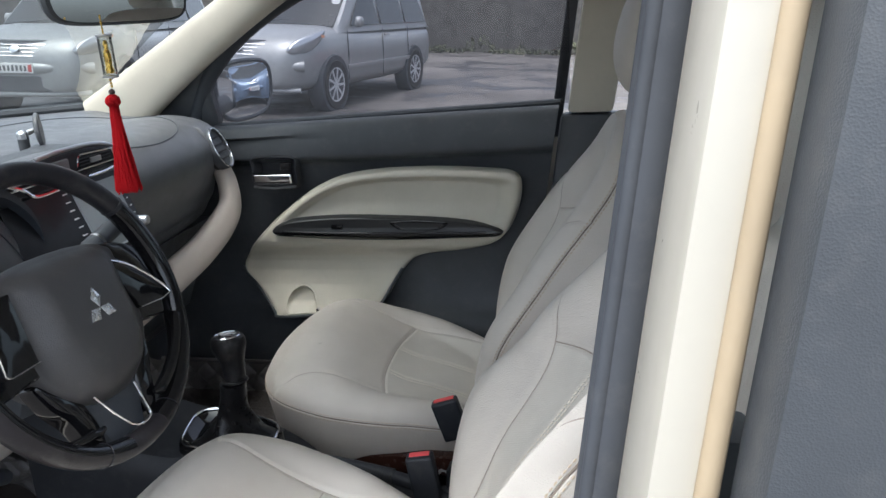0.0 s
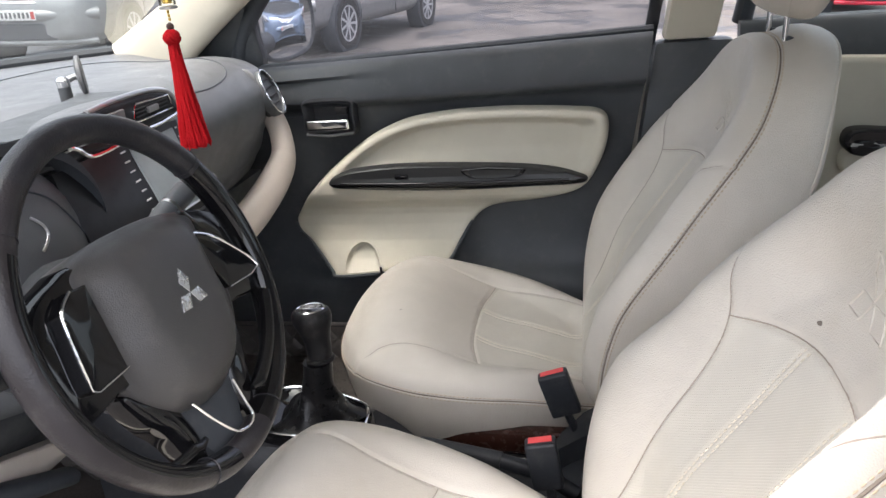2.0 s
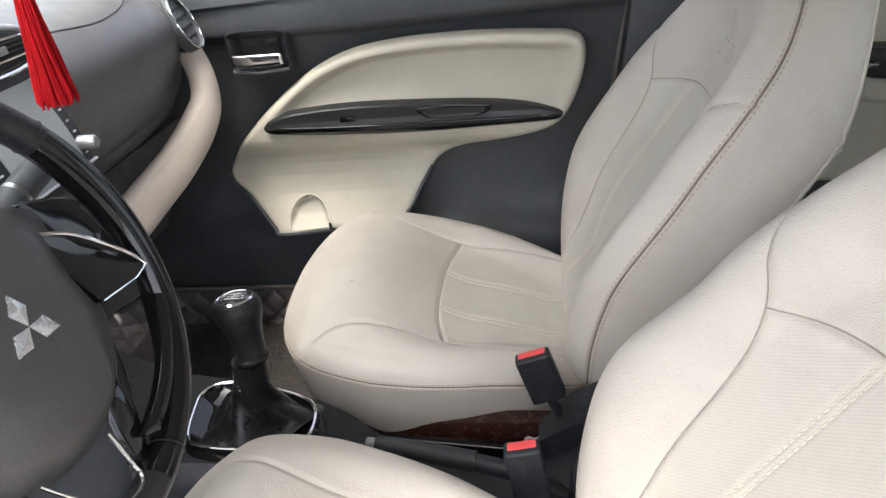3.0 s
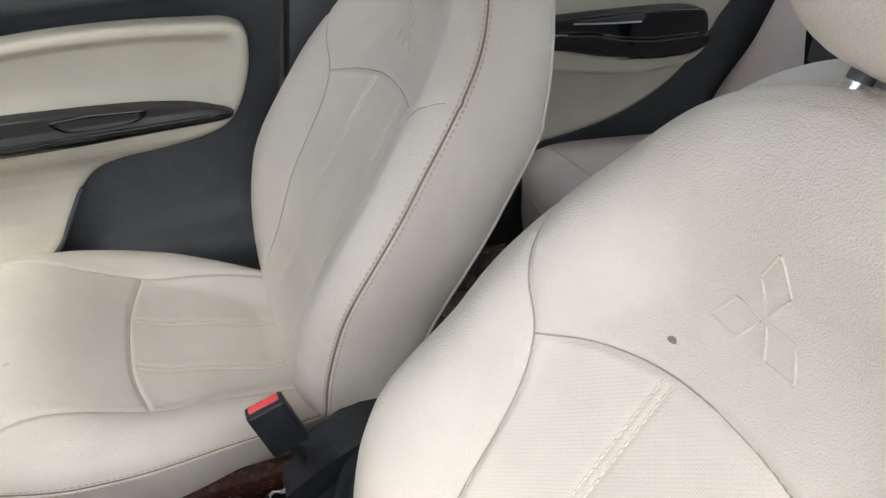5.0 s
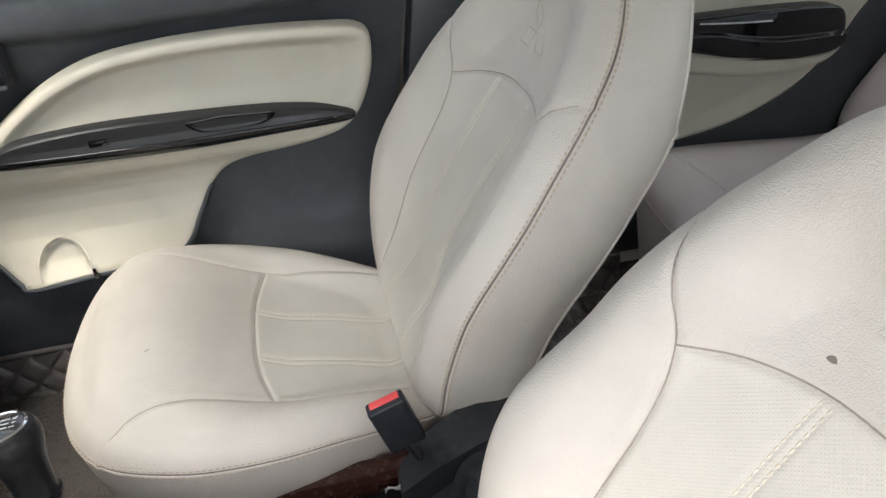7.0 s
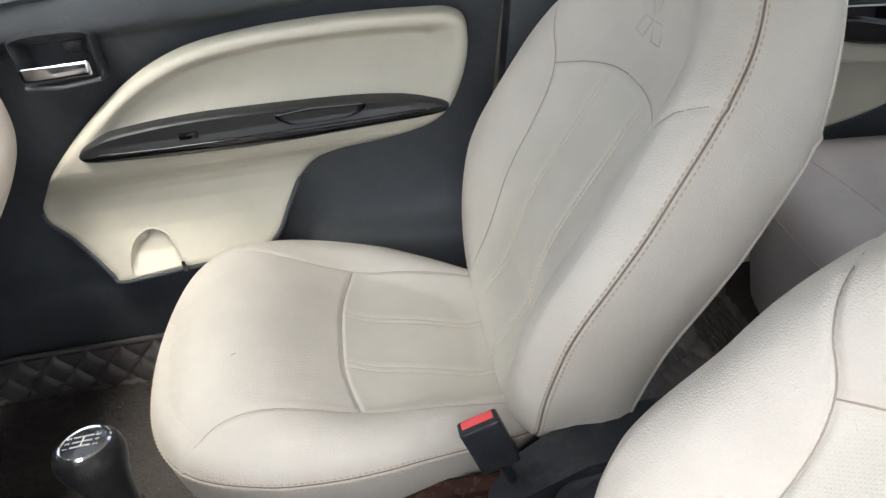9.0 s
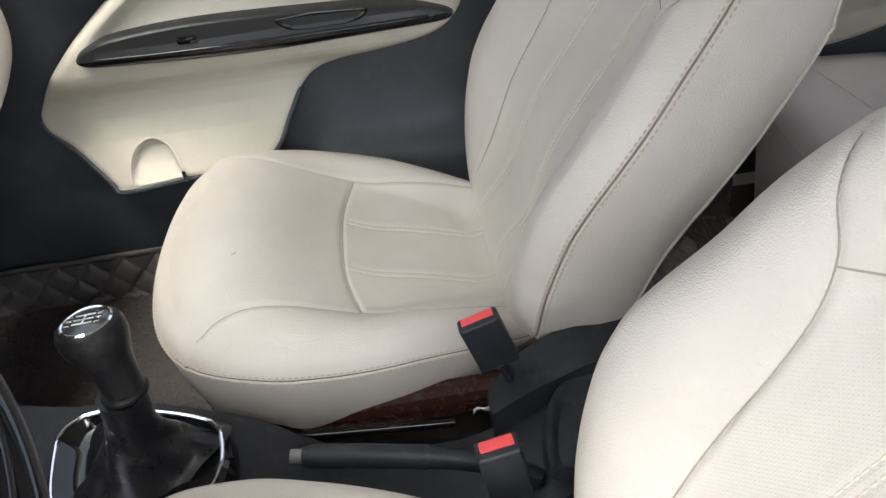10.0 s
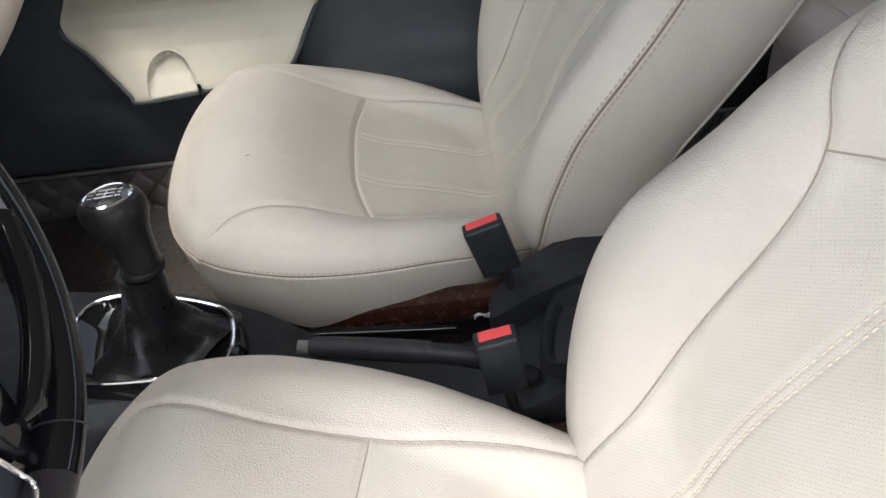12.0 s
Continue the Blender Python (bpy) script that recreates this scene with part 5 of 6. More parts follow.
hub = smooth_line(half_hub + mirror_line(half_hub[-2:0:-1]), 8, True)
hp = Pad(hub, lambda a, b, r: -0.009 + 0.021 * ease((0.102 - np.abs(a) - 0.18 * np.clip(-b - 0.02, 0, 1)) / 0.052) * (1 - r ** 6) + 0.006 * (1 - r ** 2.5), [(0.016, -0.075), (0.004, -0.045), (0.0, -0.014), (0.0015, -0.005), (0.006, 0.0)], wheel_place, 40, count=200)
hubp = part("airbag_cover", hp.geo, HUB_SKIN, wheel, "charcoal airbag cover")
for k in range(3):
    t = radians(90 + 120 * k)
    d, e = np.array([math.cos(t), math.sin(t)]), np.array([-math.sin(t), math.cos(t)])
    z0 = 0.0165
    c = np.array([0.002, -0.002])
    pts = [c + 0.0005 * d, c + 0.0135 * d + 0.0085 * e, c + 0.027 * d, c + 0.0135 * d - 0.0085 * e]
    top = [on_wheel([q], z0 + 0.0022)[0] for q in [c + (p - c) * 0.96 for p in pts]]
    bot = [on_wheel([q], z0 - 0.004)[0] for q in pts]
    mid = on_wheel([c + 0.0135 * d], z0 + 0.0038)[0]
    part("emblem_lozenge", ([*top, *bot, mid], [(0, 1, 8), (1, 2, 8), (2, 3, 8), (3, 0, 8), (0, 4, 5, 1), (1, 5, 6, 2), (2, 6, 7, 3), (3, 7, 4, 0), (4, 7, 6, 5)]), EMBLEM, hubp, "chrome lozenge", False)
for sgn in (-1, 1):
    sp = [(sgn * 0.078, 0.062), (sgn * 0.112, 0.066), (sgn * 0.150, 0.048), (sgn * 0.166, 0.010), (sgn * 0.166, -0.030), (sgn * 0.160, -0.050), (sgn * 0.110, -0.046), (sgn * 0.080, -0.036)]
    spoke = part("spoke", Pad(smooth_line(sp, 6, True), lambda a, b, r: -0.008 + 0.002 * (1 - r ** 2), [(0, -0.030), (0, -0.006), (0.003, -0.002)], wheel_place, 10).geo, PIANO, wheel, "glossy black spoke")
    bt = [(0.060, 0.050), (0.100, 0.034), (0.128, 0.012), (0.150, -0.010), (0.160, -0.026), (0.140, -0.030), (0.092, -0.027)] if sgn > 0 else [(-0.092, 0.052), (-0.112, 0.053), (-0.131, 0.040), (-0.138, 0.009), (-0.143, -0.026), (-0.138, -0.030), (-0.096, -0.028)]
    bo = resample(bt, count=70, closed=True)
    part("button_pod", Pad(bo, lambda a, b, r: -0.001 + 0.001 * (1 - r ** 2), [(0, -0.012), (0, 0.0), (0.0012, 0.0012)], wheel_place, 8).geo, PIANO, spoke, "glossy black button pod")
    edge = resample(smooth_line(bt[0 if sgn > 0 else 1:5], 6), count=22)
    part("pod_trim", tube(on_wheel(np.vstack([edge, resample(bt[4:7], count=14)]), 0.0006), [0.0015] * 20 + [0.0010] * 16, 6), CHROME, spoke, "thin chrome edge")
    # inner thumb ridge of the rim
    th = [((0.168 - 0.020 * k / 17) * math.cos(a) * sgn, (0.168 - 0.020 * k / 17) * math.sin(a)) for k, a in enumerate(np.linspace(radians(-18 if sgn > 0 else -48), radians(-62), 18))]
    th += [(sgn * 0.062, -0.134), (sgn * 0.050, -0.132)]
    part("thumb_ridge", tube(on_wheel(th, -0.006), [0.003] + [0.0085 if sgn > 0 else 0.0055] * 18 + [0.003], 10), PIANO, rim, "glossy black inner ridge")
    arm = [(sgn * 0.060, -0.070), (sgn * 0.100, -0.050), (sgn * 0.092, -0.085), (sgn * 0.076, -0.112), (sgn * 0.062, -0.150), (sgn * 0.044, -0.158), (sgn * 0.040, -0.120)]
    part("spoke_arm", Pad(smooth_line(arm, 6, True), lambda a, b, r: -0.016 + 0.006 * (1 - r ** 2), [(0, -0.025), (0, -0.008), (0.004, -0.002)], wheel_place, 10).geo, PIANO, spoke, "glossy black spoke arm")
low = [(-0.056, -0.085), (-0.040, -0.142), (-0.024, -0.164), (0.024, -0.164), (0.040, -0.142), (0.056, -0.085)]
lsp = part("lower_spoke", Pad(smooth_line(low, 6, True), lambda a, b, r: -0.014 + 0.002 * (1 - r ** 2), [(0, -0.03), (0, -0.012), (0.003, -0.008)], wheel_place, 10).geo, BLACK_MATT, wheel, "black lower spoke")
part("spoke_trim", tube(on_wheel(smooth_line([(-0.055, -0.092), (-0.036, -0.124), (-0.017, -0.147), (0.003, -0.154), (0.016, -0.149), (0.016, -0.134), (0.014, -0.104)], 8), 0.004), 0.0015, 8), CHROME, lsp, "chrome U-shaped trim")
# ---------------------------------------------------------------- console, gear lever, handbrake
console = thing("centre_console", (0.1, 0.0, 0.43), "black plastic centre console between the seats", "console")
rows = []
for x, z, w in ((-0.42, 0.80, 0.115), (-0.30, 0.735, 0.105), (-0.20, 0.705, 0.098), (-0.10, 0.695, 0.092), (0.0, 0.655, 0.084), (0.06, 0.610, 0.078), (0.12, 0.572, 0.076), (0.25, 0.564, 0.076), (0.33, 0.600, 0.080), (0.40, 0.650, 0.085), (0.48, 0.655, 0.085), (0.62, 0.650, 0.085), (0.64, 0.58, 0.085)):
    rows.append([(x, -w - 0.012, 0.43), (x, -w - 0.004, z - 0.05), (x, -w, z - 0.015), (x, -w + 0.012, z), (x, 0, z + 0.003), (x, w - 0.012, z), (x, w, z - 0.015), (x, w + 0.004, z - 0.05), (x, w + 0.012, 0.43)])
dense = []
arr = np.array(rows)
for i in range(arr.shape[1]):
    dense.append(smooth_line(arr[:, i], 6))
dense = np.transpose(np.array(dense), (1, 0, 2))
part("body", loft([list(map(tuple, r)) for r in dense], True), CONSOLE_BLACK, console, "black grained plastic")
ringo = smooth_line([(-0.178, 0.010), (-0.178, 0.036), (-0.162, 0.053), (-0.135, 0.057), (-0.080, 0.046), (-0.030, 0.027), (-0.011, 0.012), (-0.003, -0.012), (-0.002, -0.042), (-0.014, -0.066), (-0.060, -0.072), (-0.135, -0.069), (-0.163, -0.052)], 8, True)
part("gear_surround", Pad(ringo, lambda a, b, r: -0.008 * np.clip((1 - r) * 5, 0, 1), [(-0.010, -0.02), (-0.006, 0.004), (0, 0.008), (0.004, 0.006)], lambda a, b, h: (a, b, 0.706 - 0.02 * (a + 0.1) + h), 8, count=120).geo, PIANO, console, "glossy black gear surround")
part("surround_trim", tube([(a, b, 0.716 - 0.02 * (a + 0.1)) for a, b in resample(ringo, count=110, closed=True)], 0.0024, 8, True), CHROME, console, "chrome ring")
part("rear_tray", Pad(smooth_line([(0.33, -0.05), (0.36, 0.045), (0.44, 0.05), (0.455, 0.0), (0.44, -0.05), (0.38, -0.06)], 6, True), lambda a, b, r: -0.02 * np.clip((1 - r) * 4, 0, 1), [(-0.004, -0.01), (0, 0.006), (0.004, 0.004)], lambda a, b, h: (a, b, 0.640 + 0.15 * (a - 0.33) + h), 10, count=80).geo, CONSOLE_BLACK, console)
part("belt_anchor_cover", loft([[(0.285, 0.048, 0.56), (0.285, 0.105, 0.56), (0.285, 0.105, 0.60), (0.285, 0.055, 0.61)], [(0.33, 0.048, 0.56), (0.33, 0.115, 0.56), (0.33, 0.115, 0.645), (0.33, 0.055, 0.640)], [(0.40, 0.048, 0.56), (0.40, 0.125, 0.56), (0.40, 0.125, 0.680), (0.40, 0.055, 0.672)], [(0.52, 0.048, 0.56), (0.52, 0.125, 0.56), (0.52, 0.125, 0.690), (0.52, 0.055, 0.680)]], True), CONSOLE_BLACK, console, "black plastic anchor cover")

lever = thing("gear_lever", (-0.085, 0.0, 0.700), "black leather gear lever with a chrome-capped shift pattern knob", "gear lever")
axis = smooth_line([(-0.088, -0.006, 0.704), (-0.077, -0.014, 0.760), (-0.066, -0.022, 0.822)], 8)
boot = []
for s in np.linspace(0, 1, 22):
    c = axis[int(round(s * (len(axis) - 1)))]
    c = np.array([np.interp(s, np.linspace(0, 1, len(axis)), axis[:, i]) for i in range(3)])
    row = []
    for k in range(48):
        a = 2 * math.pi * k / 48
        wide = (1 - s) ** 3.4 if s > 0.08 else 0.75 + 0.25 * s / 0.08
        rx, ry = 0.0225 + 0.064 * wide, 0.0225 + 0.050 * wide
        fold = 1 + 0.16 * wide * math.sin(3 * a + 0.6) + 0.09 * math.sin(math.pi * min(1, 1.3 * s)) * math.sin(5 * a + 14 * s)
        row.append((c[0] + rx * fold * math.cos(a), c[1] + ry * fold * math.sin(a), c[2] + 0.012 * wide * math.sin(3 * a + 2.0) - 0.004))
    boot.append(row)
part("boot", loft(boot, True), gloss_mat("soft black hide", (0.008, 0.008, 0.009, 1), 0.26, spec=0.3), lever, "folded black leather boot")
KNOB = Matrix.Translation((-0.060, -0.024, 0.824)) @ Euler((radians(-6), radians(-3), 0)).to_matrix().to_4x4()
collar = part("collar", lathe([(0.0215, -0.003), (0.0222, -0.001), (0.0220, 0.001), (0.0195, 0.003)], 28, KNOB), KNOB_HIDE, lever, "thin dark collar")
kv, kf = [], []
prof = [(0.0190, 0.003), (0.0193, 0.018), (0.0206, 0.032), (0.0240, 0.045), (0.0282, 0.055), (0.0304, 0.064), (0.0300, 0.072), (0.0275, 0.0780), (0.0225, 0.0808)]
knob_rows = []
for r, h in prof:
    row = []
    for k in range(36):
        a = 2 * math.pi * k / 36
        push = 0.003 * np.clip((h - 0.03) / 0.03, 0, 1)
        row.append(tuple(KNOB @ Vector((r * math.cos(a) - push, r * 0.94 * math.sin(a), h))))
    knob_rows.append(row)
knob = part("knob", loft(knob_rows, True), KNOB_HIDE, lever, "black leather knob")
CAP = KNOB @ Matrix.Translation((-0.003, 0, 0.0798)) @ Matrix.Diagonal((0.92, 0.92, 1.0, 1.0))
part("cap_ring", lathe([(0.0245, -0.002), (0.0250, 0.001), (0.0232, 0.0025), (0.0215, 0.0018)], 36, CAP), CHROME, knob, "chrome ring")
cap = part("cap", lathe([(0.0222, -0.001), (0.0215, 0.0018), (0.012, 0.0032), (0.0005, 0.0036)], 36, CAP), gloss_mat("smoky cap", (0.03, 0.03, 0.032, 1), 0.06), knob, "glossy cap with shift pattern")


def cap_bar(x0, x1, y0, y1):
    return moved(box(x0, x1, y0, y1, 0.0034, 0.0042, 0), CAP)


part("shift_gate", merge(cap_bar(-0.0100, 0.0090, -0.0005, 0.0005), cap_bar(-0.0100, 0.0090, -0.0072, -0.0062), cap_bar(-0.0009, 0.0001, -0.0072, 0.0074), cap_bar(-0.0100, 0.0090, 0.0064, 0.0074)), WHITE_MARK, cap, "white shift pattern")


def letters(text, size, m, name, material, parent):
    cu = bpy.data.curves.new(name, "FONT")
    cu.body, cu.size, cu.align_x, cu.align_y, cu.extrude = text, size, "CENTER", "CENTER", size * 0.02
    tmp = new(name + "_tmp", cu)
    me = bpy.data.meshes.new_from_object(tmp.evaluated_get(bpy.context.evaluated_depsgraph_get()))
    g = ([tuple(m @ v.co) for v in me.vertices], [tuple(p.vertices) for p in me.polygons])
    bpy.data.objects.remove(tmp)
    return part(name, g, material, parent, smooth=False)


for txt, x, y in (("1", -0.0145, -0.0068), ("2", 0.0135, -0.0068), ("3", -0.0145, 0.0), ("4", 0.0135, 0.0), ("5", -0.0145, 0.0070), ("R", 0.0135, 0.0070)):
    letters(txt, 0.0068, CAP @ Matrix.Translation((x, y, 0.0036)) @ Euler((0, 0, radians(90))).to_matrix().to_4x4(), "gear_figure", WHITE_MARK, cap)

brake = thing("handbrake", (0.26, -0.02, 0.60), "black handbrake lever lying between the front seats", "handbrake")
part("lever", tube(smooth_line([(0.32, -0.034, 0.600), (0.26, -0.022, 0.628), (0.190, -0.010, 0.640)], 6), [0.0112] * 13, 16, flat=1.15), CONSOLE_BLACK, brake)
part("grip", tube(smooth_line([(0.202, -0.012, 0.639), (0.195, -0.011, 0.640), (0.12, 0.001, 0.645), (0.066, 0.010, 0.646)], 5), [0.0122] + [0.0130] * 13 + [0.0122, 0.010], 18, flat=1.1), CONSOLE_BLACK, brake, "soft black grip")
part("grip_ring", tube([(0.204, -0.0122, 0.6388), (0.201, -0.0118, 0.6392)], 0.0134, 18, flat=1.1), SATIN_BLACK, brake, "thin glossy ring")
part("release_button", tube([(0.067, 0.010, 0.646), (0.052, 0.0125, 0.647)], [0.009, 0.008], 14), GREY_PLASTIC, brake, "grey release button")

# ---------------------------------------------------------------- buckles
def buckle(name, tl, tr, down, length, thick, label):
    """A belt buckle from the two upper front corners, the way its stalk runs and its length."""
    tl, tr = np.array(tl), np.array(tr)
    e1 = tr - tl
    w = np.linalg.norm(e1)
    e1 /= w
    d = np.array(down, dtype=float)
    d -= e1 * (d @ e1)
    d /= np.linalg.norm(d)
    e3 = np.cross(e1, d)
    m = Matrix(((e1[0], d[0], e3[0], tl[0]), (e1[1], d[1], e3[1], tl[1]), (e1[2], d[2], e3[2], tl[2]), (0, 0, 0, 1)))
    b = thing(name, tuple(tl + e1 * w / 2 + d * (length + 0.06)), label, "seat belt buckle", "belt buckles")
    case = part("case", moved(box(0, w, 0, length, -thick, 0.0, 0.005, 3), m), CONSOLE_BLACK, b, "black plastic case")
    part("release_button", moved(box(0.005, w - 0.005, -0.0016, 0.012, -thick * 0.70, -0.0030, 0.0025, 2), m), RED_BUTTON, case, "red release button")
    part("slot", moved(box(0.004, w - 0.004, -0.0008, 0.003, -thick * 0.92, -thick * 0.68, 0.0005), m), CONSOLE_BLACK, case)
    part("stalk", tube([tuple(m @ Vector((w * 0.5, length - 0.004, -thick / 2))), tuple(m @ Vector((w * 0.55, length + 0.03, -thick / 2))), tuple(m @ Vector((w * 0.62, length + 0.065, -thick / 2)))], 0.0135, 12, flat=0.5), CONSOLE_BLACK, b, "black stalk")
    return b


buckle("passenger_belt_buckle", (0.256, 0.102, 0.728), (0.303, 0.104, 0.742), (0.40, 0.05, -0.85), 0.082, 0.022, "black belt buckle with a red button beside the passenger cushion")
buckle("driver_belt_buckle", (0.248, -0.073, 0.731), (0.292, -0.070, 0.737), (0.35, 0.02, -0.90), 0.080, 0.024, "black belt buckle with a red button beside the driver cushion")

# paper tag that sticks out beside the passenger buckle
tag = []
for k in range(9):
    a = k / 8
    tag.append([(0.264 + 0.042 * a, 0.086 + 0.003 * math.sin(7 * a) - 0.004 * b, 0.578 + 0.014 * a + 0.010 * b + 0.004 * math.sin(11 * a + b)) for b in (0.0, 0.5, 1.0)])
tagged(part("paper_tag", slab(tag, (0.0005, 0.001, 0.0005)), PLATE_WHITE), "small crumpled white tag beside the passenger buckle", "tag")

# ---------------------------------------------------------------- mats
def quilted_mat(x0, x1, y0, y1, name, label):
    mat = thing(name, ((x0 + x1) / 2, (y0 + y1) / 2, 0.425), label, "car mat", "floor mats")
    n, k = 170, 170
    wide, wall = y1 - y0, 0.085
    rows = []
    for x in np.linspace(x0, x1, n):
        row = []
        for s in np.linspace(-wall, wide + wall, k):
            valley = min(abs((x + s + 9.0) % 0.062 - 0.031), abs((x - s + 9.0) % 0.062 - 0.031))
            quilt = 0.009 * (1 - math.exp(-((valley / 0.0075) ** 2)))
            up = 0.16 * np.clip((x0 + 0.22 - x) / 0.22, 0, 1) ** 1.5
            rise = max(0.0, -s, s - wide)
            y = min(max(y0 + s, y0), y1)
            side = -1.0 if s < 0 else (1.0 if s > wide else 0.0)
            y += side * (0.12 * rise - quilt)
            row.append((x, y, 0.430 + rise + up + (quilt if 0 <= s <= wide else 0.0)))
        rows.append(row)
    part("quilted_sheet", slab(rows, (0, 0, -0.006)), QUILT, mat, "quilted dark brown leatherette")
    part("coil_carpet", slab([[(x, y, 0.441 + 0.006 * noise.noise(Vector((x * 160, y * 160, 0)))) for y in np.linspace(y0 + 0.02, y1 - 0.02, 110)] for x in np.linspace(x0 + 0.24, x1 - 0.02, 120)], (0, 0, -0.008)), CARPET, mat, "dark looped carpet inlay")
    for y, d in ((y1, 1), (y0, -1)):
        part("hem", tube([(x0 + 0.22, y + d * 0.012, 0.517), (x1, y + d * 0.012, 0.517)], 0.005, 8), QUILT, mat)
    return mat


quilted_mat(-0.86, -0.02, 0.125, 0.630, "floor_mat", "quilted dark mat with looped carpet in the passenger footwell")
quilted_mat(-0.86, -0.02, -0.640, -0.125, "floor_mat", "quilted dark mat with looped carpet in the driver footwell")
quilted_mat(0.50, 0.84, -0.60, 0.60, "rear_floor_mat", "quilted dark mat before the rear bench")

# ---------------------------------------------------------------- mirror, hanging charm, phone holder
rv = thing("rear_view_mirror", (-0.19, -0.02, 1.40), "black rear view mirror with a blue tint", "car mirror")
mo2 = smooth_line([(-0.125, 0.020), (-0.10, 0.034), (0.0, 0.038), (0.10, 0.034), (0.125, 0.020), (0.122, -0.018), (0.09, -0.032), (0.0, -0.034), (-0.09, -0.032), (-0.122, -0.018)], 8, True)
RV = pose(-0.200, 0.055, 1.454, 0, 0, -22)


def rv_place(a, b, h):
    q = np.array(RV) @ np.stack([h, a, b, np.ones_like(a)], 0)
    return q[0], q[1], q[2]


part("shell", Pad(mo2, lambda a, b, r: -0.03 * (1 - r ** 2), [(0.006, 0.004), (0.0, 0.004), (-0.003, -0.004), (0.004, -0.02)], rv_place, 10).geo, BLACK, rv)
part("mirror_glass", Pad(mo2 * 0.95, lambda a, b, r: np.zeros_like(a), [(0, -0.002), (0, 0.0055)], rv_place, 6).geo, MIRROR, rv, "mirror glass")
part("stem", tube(smooth_line([(-0.215, 0.050, 1.457), (-0.26, 0.045, 1.49), (-0.30, 0.03, 1.535)], 6), 0.010, 12), BLACK, rv)
charm = thing("hanging_charm", (-0.178, -0.048, 1.17), "red silk tassel below a clear tube with a small gilt figure", "car charm")
top = Vector((-0.190, -0.038, 1.425))
part("cord", tube([(-0.182, -0.034, 1.432), (-0.180, -0.036, 1.402)], 0.0012, 6), GOLD, charm)
part("tube", lathe([(0.0105, 1.338), (0.0105, 1.394)], 24, pose(-0.180, -0.036, 0.007)), GLASS_TUBE, charm, "clear tube")
for z in (1.334, 1.394):
    part("tube_cap", lathe([(0.0095, z - 0.001), (0.0118, z), (0.0118, z + 0.002), (0.009, z + 0.003)], 24, pose(-0.180, -0.036, 0.007)), SATIN, charm, "thin bright cap")
part("figure", lathe([(0.0060, 1.340), (0.0062, 1.346), (0.0046, 1.350), (0.0052, 1.358), (0.0056, 1.366), (0.0040, 1.374), (0.0030, 1.377), (0.0036, 1.382), (0.0026, 1.387), (0.0005, 1.389)], 18, pose(-0.180, -0.036, 0.007)), GOLD, charm, "small plain gilt shape")
part("chain", merge(*[lathe([(0.0012, -0.002), (0.002, 0), (0.0012, 0.002)], 8, pose(-0.180, -0.039, 1.337 - 0.0046 * k)) for k in range(3)]), GOLD, charm)
part("bead", lathe([(0.0008, -0.005), (0.0040, -0.003), (0.0050, 0), (0.0040, 0.003), (0.0008, 0.005)], 16, pose(-0.179, -0.043, 1.3195)), plastic_mat("dark wooden bead", (0.05, 0.03, 0.025, 1), 0.4, 0), charm, "dark bead")
knot = []
for k in range(7):
    t = 2 * math.pi * k / 7
    pts = [(-0.178 + 0.0085 * math.cos(a + t) * math.sin(b), -0.046 + 0.0085 * math.sin(a + t) * math.sin(b), 1.306 + 0.0075 * math.cos(b)) for a, b in zip(np.linspace(0, 2.2, 14), np.linspace(0.25, 2.9, 14))]
    knot.append(tube(pts, 0.0032, 8))
part("knot", merge(*knot), RED_SILK, charm, "woven red knot")
strands = []
rng = np.random.default_rng(4)
for k in range(260):
    a, q = rng.uniform(0, 2 * math.pi), math.sqrt(rng.uniform(0, 1))
    length = 0.126 + rng.uniform(-0.006, 0.004)
    pts = []
    for s in np.linspace(0, 1, 7):
        r = (0.0060 + 0.0135 * s ** 1.3) * q
        pts.append((-0.178 + 0.020 * s + r * math.cos(a + 0.2 * s) + 0.0008 * math.sin(9 * s + k), -0.046 - 0.030 * s + r * math.sin(a + 0.2 * s), 1.300 - length * s))
    strands.append(tube(pts, 0.00085, 4))
part("tassel", merge(*strands), RED_SILK, charm, "long red silk tassel")

HOLD = (-0.388, 0.002, dash_top(-0.388, 0.002) + 0.001)
holder = thing("phone_holder", HOLD, "dark phone holder with a round magnet on the dashboard", "phone holder")
part("base", lathe([(0.030, -0.004), (0.030, 0.003), (0.026, 0.006), (0.010, 0.008)], 32, pose(*HOLD)), BLACK_SOFT, holder)
part("post", lathe([(0.0088, 0.004), (0.0088, 0.048)], 20, pose(*HOLD)), BLACK, holder)
part("post_cap", lathe([(0.0090, 0.046), (0.0094, 0.048), (0.0094, 0.056), (0.006, 0.060), (0.0005, 0.061)], 20, pose(*HOLD)), CHROME, holder, "chrome cap")
HX, HY, HZ = HOLD
part("arm", tube([(HX, HY, HZ + 0.053), (HX + 0.010, HY + 0.022, HZ + 0.058)], 0.0045, 10), SATIN, holder)
part("magnet", lathe([(0.020, -0.005), (0.028, -0.002), (0.029, 0.002), (0.027, 0.004), (0.0005, 0.005)], 32, pose(HX + 0.012, HY + 0.026, HZ + 0.057, 0, 88, 33)), BLACK_SOFT, holder, "round black magnet plate")

